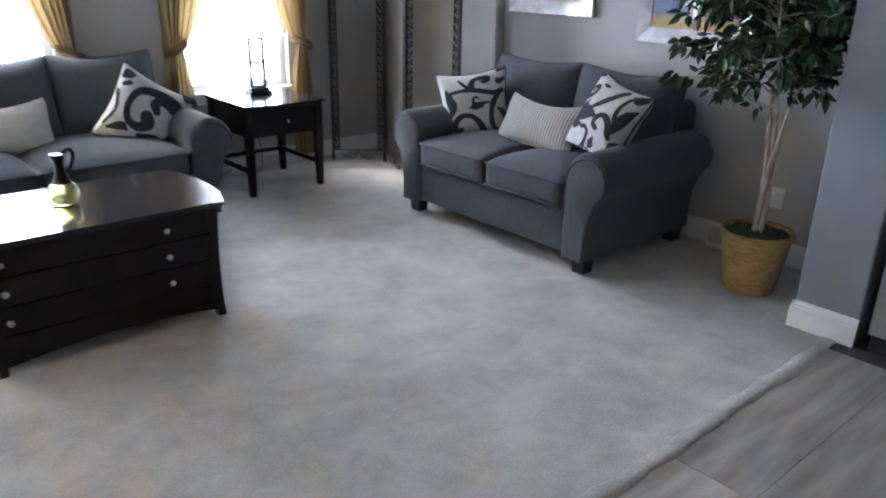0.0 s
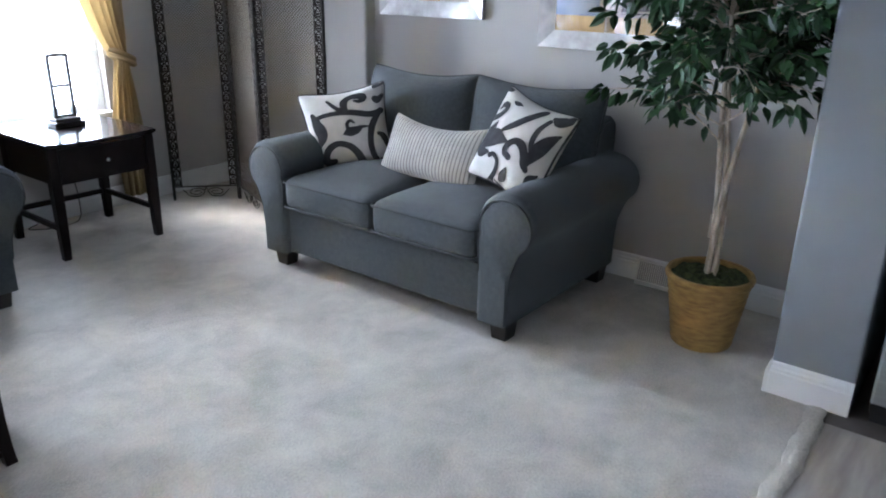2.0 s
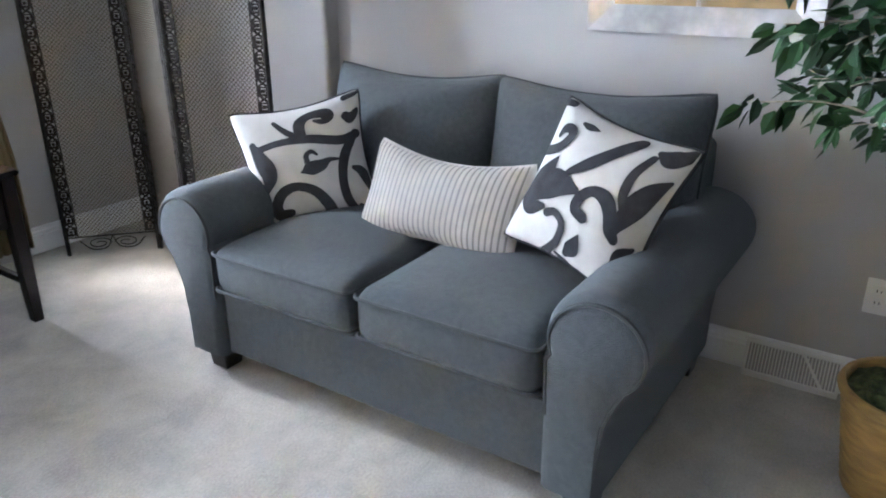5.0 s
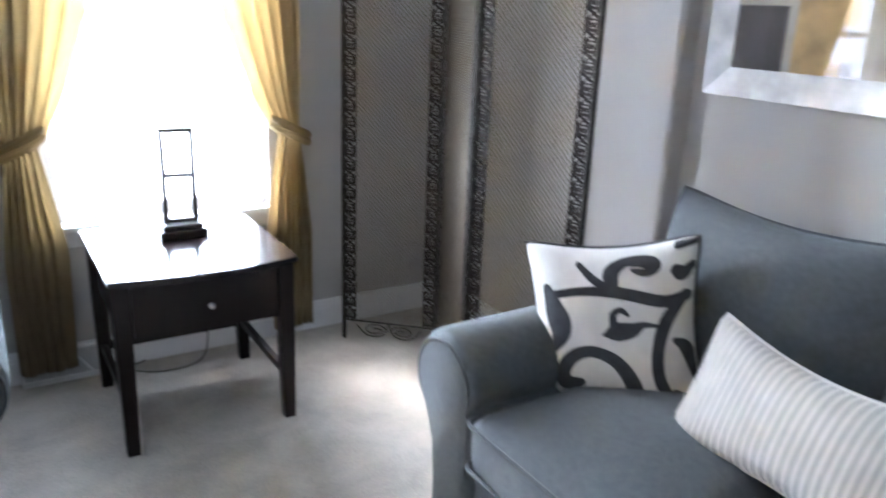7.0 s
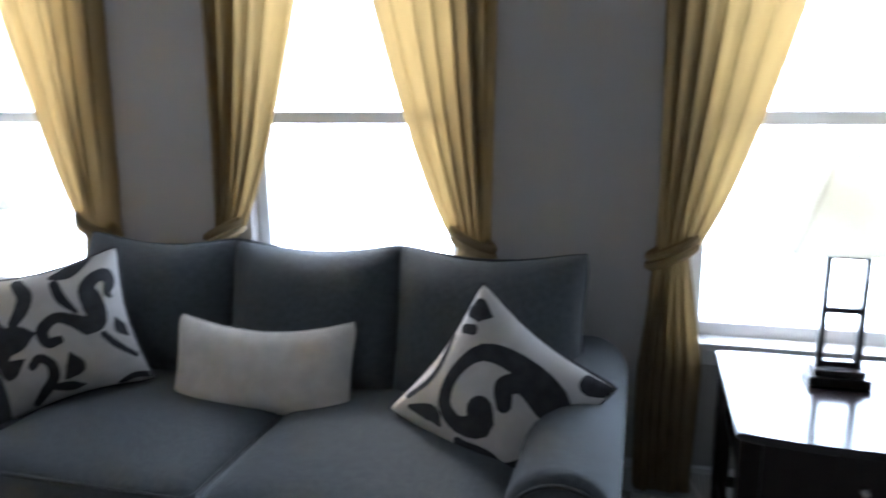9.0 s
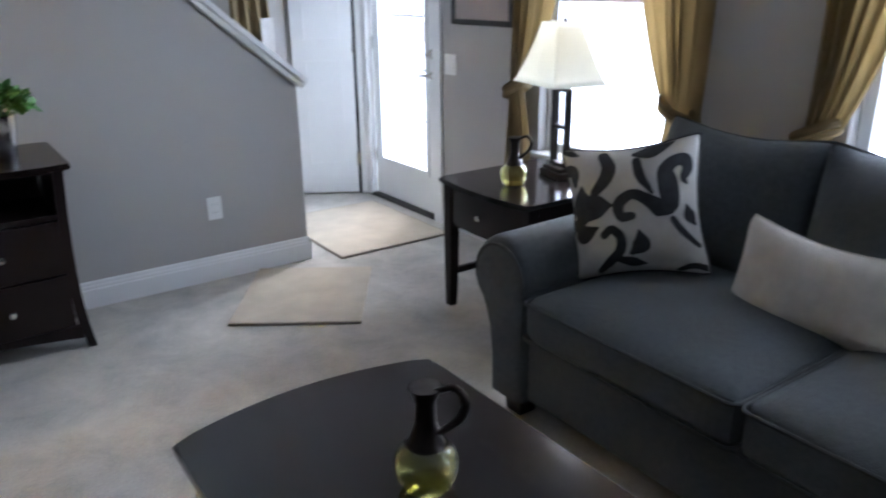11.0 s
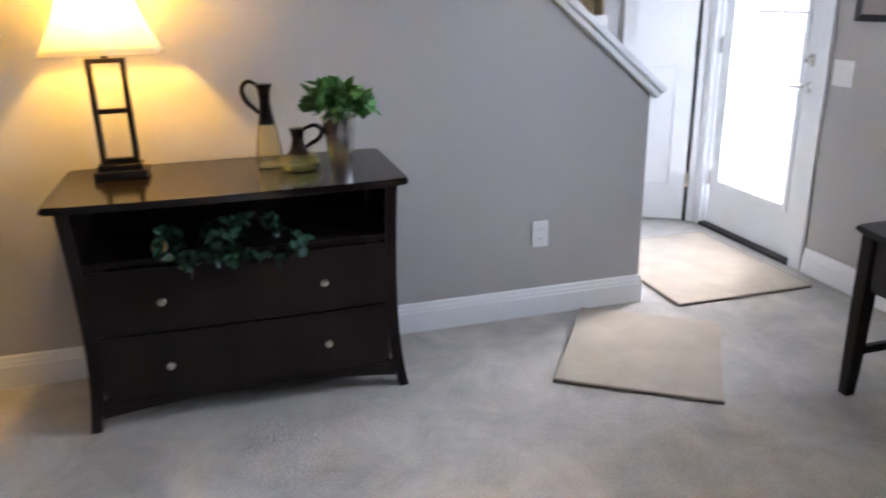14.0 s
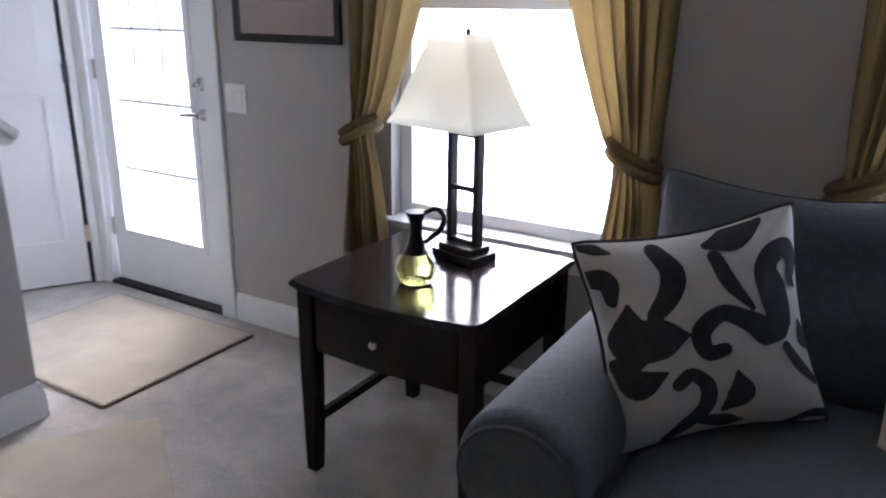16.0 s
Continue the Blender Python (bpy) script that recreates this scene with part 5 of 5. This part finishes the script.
# ---- pictures ----
def picture(name, m, w, h, fw, frame_mat, mat_w, board, art, label, depth=0.03, shapes=()):
    """A framed picture in the xz plane, facing -y; origin at the bottom's centre on the wall."""
    t = thing(name, m, label, "picture", "framed pictures" if fw > 0.05 else "")
    bm = bmesh.new()
    a = w / 2
    for o in ([(-a, 0), (a, 0), (a - fw, fw), (-a + fw, fw)], [(-a, h), (-a + fw, h - fw), (a - fw, h - fw), (a, h)], [(-a, 0), (-a + fw, fw), (-a + fw, h - fw), (-a, h)], [(a, 0), (a, h), (a - fw, h - fw), (a - fw, fw)]):
        lo = [bm.verts.new((x, -0.004, z)) for x, z in o]
        inner = [abs(x) < a - 1e-4 and 1e-4 < z < h - 1e-4 for x, z in o]
        hi = [bm.verts.new((x, -depth if not i else -depth * 0.55, z)) for (x, z), i in zip(o, inner)]
        bm.faces.new(lo[::-1])
        bm.faces.new(hi)
        for i in range(4):
            bm.faces.new((lo[i], lo[(i + 1) % 4], hi[(i + 1) % 4], hi[i]))
    part("frame", bm, frame_mat, t)
    part("mat_board", B(-a + fw - 0.004, a - fw + 0.004, -0.010, -0.006, fw - 0.004, h - fw + 0.004), board, t)
    k = fw + mat_w
    part("print", B(-a + k, a - k, -0.0135, -0.0105, k, h - k), art, t)
    for x0, x1, z0, z1, mm in shapes:
        part("painted_shape", B(-a + k + x0 * (w - 2 * k), -a + k + x1 * (w - 2 * k), -0.0155, -0.0138, k + z0 * (h - 2 * k), k + z1 * (h - 2 * k)), mm, t)
    pg = part("glazing", B(-a + fw - 0.003, a - fw + 0.003, -0.0185, -0.0165, fw - 0.003, h - fw + 0.003), PANE, t)
    pg.visible_shadow = False
    return t


DARKART = mat("dark_brown_paint", (0.05, 0.035, 0.03), 0.5, vary=0.2, scale=6)
BLUEART = mat("slate_blue_paint", (0.16, 0.20, 0.28), 0.5, vary=0.2, scale=6)
OCHRE = mat("ochre_paint", (0.42, 0.27, 0.10), 0.5, vary=0.2, scale=9)
picture("silver_framed_picture", pose(0, -1.795, 1.225, 0, 0, -90), 0.73, 0.90, 0.085, SILVERFRAME, 0.0, MATBOARD, ART2, "abstract sand print in a broad silver frame", 0.035, [(0.0, 0.3, 0.0, 0.25, DARKART), (0.35, 0.62, 0.0, 0.35, OCHRE), (0.62, 1.0, 0.3, 0.7, ART2)])
picture("silver_framed_picture", pose(0, -2.875, 1.115, 0, 0, -90), 0.73, 0.90, 0.085, SILVERFRAME, 0.0, MATBOARD, ART1, "abstract blue and ochre print in a broad silver frame", 0.035, [(0.0, 0.42, 0.10, 0.5, BLUEART), (0.0, 1.0, 0.0, 0.10, OCHRE), (0.48, 0.56, 0.0, 0.6, MATBOARD), (0.62, 0.95, 0.12, 0.35, DARKART)])
picture("dark_framed_picture", pose(-5.565, 0, 1.225), 0.53, 0.52, 0.03, BLACKFRAME, 0.12, PINKBOARD, ART2, "small print with pinkish mat board in a dark frame", 0.022, [(0.3, 0.7, 0.05, 0.9, DARKART)])


# ---- outlets, switches, vents ----
def wall_plate(name, m, label, category, kind, gangs=1):
    """0.118 m high plate in the xz plane facing -y."""
    t = thing(name, m, label, category)
    hw = 0.037 + 0.023 * (gangs - 1)
    part("plate", B(-hw, hw, -0.007, -0.0008, -0.059, 0.059, 0.003), PLASTIC, t)
    if kind == "outlet":
        for z in (-0.02, 0.02):
            f = part("receptacle", B(-0.017, 0.017, -0.0095, -0.0072, z - 0.014, z + 0.014, 0.003), PLASTIC, t)
            for x in (-0.006, 0.006):
                part("slot", B(x - 0.0012, x + 0.0012, -0.0102, -0.0097, z - 0.004, z + 0.005), SLOT, f)
    else:
        for g in range(gangs):
            x = 0.046 * (g - (gangs - 1) / 2)
            part("rocker", B(x - 0.016, x + 0.016, -0.011, -0.0072, -0.032, 0.032, 0.003), PLASTIC, t)
    return t


wall_plate("wall_outlet", pose(0, -3.52, 0.36, 0, 0, -90), "white wall outlet behind the ficus", "outlet", "outlet")
wall_plate("wall_outlet", pose(WX, -1.475, 0.38, 0, 0, 90), "white wall outlet on the stair wall", "outlet", "outlet")
wall_plate("light_switch", pose(-5.862, 0, 0.995), "white double light switch beside the front door", "light switch", "switch", 2)
wall_plate("light_switch", pose(-5.73, -3.80, 0.95, 0, 0, 180), "white switch plate on the wall end", "light switch", "switch")


def vent(m, label):
    """Sloping sheet-metal register at the foot of a wall, facing -y."""
    t = thing("floor_register", m, label, "air vent", "wall registers")
    bm = bmesh.new()
    prism(bm, [(-0.017, 0.0), (-0.062, 0.0), (-0.062, 0.016), (-0.030, 0.125), (-0.017, 0.125)], lambda p: (-0.15, p[0], p[1]), lambda p: (0.15, p[0], p[1]), 0.002)
    part("housing", bm, VENT, t)
    slope = lambda x, k, out: (x, -0.0615 + 0.0310 * k - out, 0.018 + 0.105 * k)
    edge = bmesh.new()
    for a, b in (((-0.145, 0.02), (0.145, 0.02)), ((-0.145, 0.97), (0.145, 0.97)), ((-0.145, 0.02), (-0.145, 0.97)), ((0.145, 0.02), (0.145, 0.97)), ((0.03, 0.95), (0.10, 0.04))):
        tube(edge, [slope(*a, 0.002), slope(*b, 0.002)], 0.005, 6)
    part("rim", edge, VENT, t)
    for k in range(26):
        x = -0.132 + 0.264 * k / 25
        part("slat", tube(bmesh.new(), [slope(x, 0.06, 0.001), slope(x, 0.93, 0.001)], 0.0022, 4), VENT, t)
    # grey sheet behind the slats paints the shade between them
    part("louvre_shade_sheet", prism(bmesh.new(), [(-0.0622, 0.022), (-0.0316, 0.122), (-0.0306, 0.122), (-0.0612, 0.022)], lambda p: (-0.14, p[0], p[1]), lambda p: (0.14, p[0], p[1])), VENTGAP, t)
    return t


vent(pose(0, -3.32, 0, 0, 0, -90), "white metal wall register behind the ficus")
vent(pose(-1.85, 0, 0), "white metal wall register under the window")

# cable on the carpet below the right-hand table
cb = thing("power_cable", pose(0, 0, 0), "thin dark lamp cable lying along the baseboard", "cable")
bm = bmesh.new()
tube(bm, curve_pts([(-1.30, -0.03, 0.30), (-1.29, -0.05, 0.12), (-1.34, -0.12, 0.008), (-1.50, -0.16, 0.006), (-1.62, -0.08, 0.006), (-1.55, -0.05, 0.02)], 30), 0.003, 6)
part("cord", bm, SLOT, cb, "", True)


# ---- mats by the door ----
def door_mat(m, w, d, label, edges):
    t = thing("door_mat", m, label, "mat", "entry mats")
    part("mat_top", B(-w / 2, w / 2, -d / 2, d / 2, 0.001, 0.014, 0.005), MAT, t)
    for e in edges:
        if e == "s":
            b = B(-w / 2, w / 2, -d / 2 - 0.008, -d / 2 + 0.004, 0.001, 0.012, 0.003)
        elif e == "e":
            b = B(w / 2 - 0.004, w / 2 + 0.008, -d / 2, d / 2, 0.001, 0.012, 0.003)
        elif e == "n":
            b = B(-w / 2, w / 2, d / 2 - 0.004, d / 2 + 0.008, 0.001, 0.012, 0.003)
        else:
            b = B(-w / 2 - 0.008, -w / 2 + 0.004, -d / 2, d / 2, 0.001, 0.012, 0.003)
        part("binding", b, MATEDGE, t, "dark bound edge")
    return t


door_mat(pose(-5.405, -1.22, 0, 0, 0, 56), 0.60, 0.69, "beige door mat with dark bound edge, lying askew", "s")
door_mat(pose(-6.20, -0.475, 0), 0.90, 0.72, "beige door mat in front of the entrance", "senw")

# ---- hanging drape seen over the stair cap ----
dp = thing("stair_drape", pose(-7.11, -0.72, 0), "amber drape with pale lining hanging beside the stairs", "curtain")
bm = bmesh.new()
g = [[bm.verts.new((0.02 * math.sin(i * 1.3) + 0.02, -0.13 + 0.27 * i / 16 * (0.75 + 0.25 * (1 - j / 12)), 1.02 + 1.2 * j / 12)) for i in range(17)] for j in range(13)]
for a, b in zip(g, g[1:]):
    for i in range(16):
        bm.faces.new((a[i], a[i + 1], b[i + 1], b[i]))
ob = part("cloth", bm, GOLD, dp, "", True)
ob.modifiers.new("thickness", "SOLIDIFY").thickness = 0.003
part("pale_hem", B(0.045, 0.052, 0.06, 0.145, 1.02, 1.24, 0.003), LINEN, dp)
part("rail", tube(bmesh.new(), [(0.02, -0.2, 2.23), (0.02, 0.2, 2.23)], 0.01, 8), LAMPMETAL, dp, "", True)

# ---- kitchen edge ----
def fridge():
    t = thing("refrigerator", pose(-0.37, -4.80, 0), "stainless refrigerator with black sides beside the wall end", "refrigerator")
    part("cabinet", B(-0.33, 0.38, -0.46, 0.46, 0.03, 1.78, 0.006), FRIDGESIDE, t, "black cabinet")
    part("door", B(-0.40, -0.335, -0.457, 0.457, 0.72, 1.78, 0.012, 3), STEEL, t, "stainless door", True)
    dr = part("freezer_drawer", B(-0.40, -0.335, -0.457, 0.457, 0.10, 0.71, 0.012, 3), STEEL, t, "stainless freezer drawer", True)
    part("kick_grille", B(-0.37, -0.335, -0.45, 0.45, 0.02, 0.095), FRIDGESIDE, t)
    part("handle", tube(bmesh.new(), [(-0.44, -0.36, 0.64), (-0.44, 0.36, 0.64)], 0.012, 10), STEEL, dr, "", True)
    for y in (-0.36, 0.36):
        part("handle_post", tube(bmesh.new(), [(-0.44, y, 0.64), (-0.40, y, 0.64)], 0.009, 8), STEEL, dr, "", True)
    part("roller", B(-0.3, 0.3, -0.4, 0.4, 0.0, 0.03), FRIDGESIDE, t)


fridge()

# ---- outdoors ----
structure("ground", B(-400, 400, 0.3, 800, -0.5, -0.35), SNOW, "snow-covered ground outside the windows", "ground")
structure("road", B(-400, 400, 11, 18, -0.349, -0.34), ROAD, "wet asphalt street", "road")


def house(x, y, w, label):
    t = thing("house", pose(x, y, -0.35), label, "house", "houses across the street")
    part("wall", B(-w / 2, w / 2, 0, 9, 0, 5.4), SIDING, t)
    bm = bmesh.new()
    prism(bm, [(-0.5, 5.3), (4.5, 8.2), (9.5, 5.3)], lambda p: (-w / 2 - 0.4, p[0], p[1]), lambda p: (w / 2 + 0.4, p[0], p[1]))
    part("roof", bm, ROOF, t)
    for k in range(3):
        for z in (0.9, 3.4):
            wx = -w / 2 + w * (k + 0.5) / 3
            wd = part("window", B(wx - 0.6, wx + 0.6, -0.06, -0.005, z, z + 1.4), TRIM, t)
            part("pane", B(wx - 0.52, wx + 0.52, -0.08, -0.062, z + 0.08, z + 1.32), FARGLASS, wd)
    for k in range(24):
        z = 0.2 + k * 0.215
        part("siding_board", B(-w / 2, w / 2, -0.02, -0.002, z, z + 0.012), SIDING, t)


house(-14, 30, 12, "pale two-storey house across the street")
house(2, 31, 11, "pale sided house across the street")
house(17, 30, 12, "pale house further along the street")

# ---- plank floor of the kitchen, piece by piece ----
pf = structure("floor_kitchen", B(-7.15, 0.0, -8.0, -4.215, -0.0059, -0.003), GROUT, "grey-brown wood-look plank floor of the kitchen", "floor")
plank_mesh = bpy.data.meshes.new("plank")
bm = B(-0.599, 0.599, -0.149, 0.149, -0.003, 0.001, 0.0012, 1)
bm.to_mesh(plank_mesh)
bm.free()
plank_mesh.materials.append(PLANK)
rnd = random.Random(5)
for r in range(13):
    y = -4.365 - 0.30 * r
    x = -6.9 + rnd.uniform(0, 1.1)
    while x < -0.55:
        p = new("plank", plank_mesh)
        p.parent = pf
        p.location = (x, y, 0)
        x += 1.2
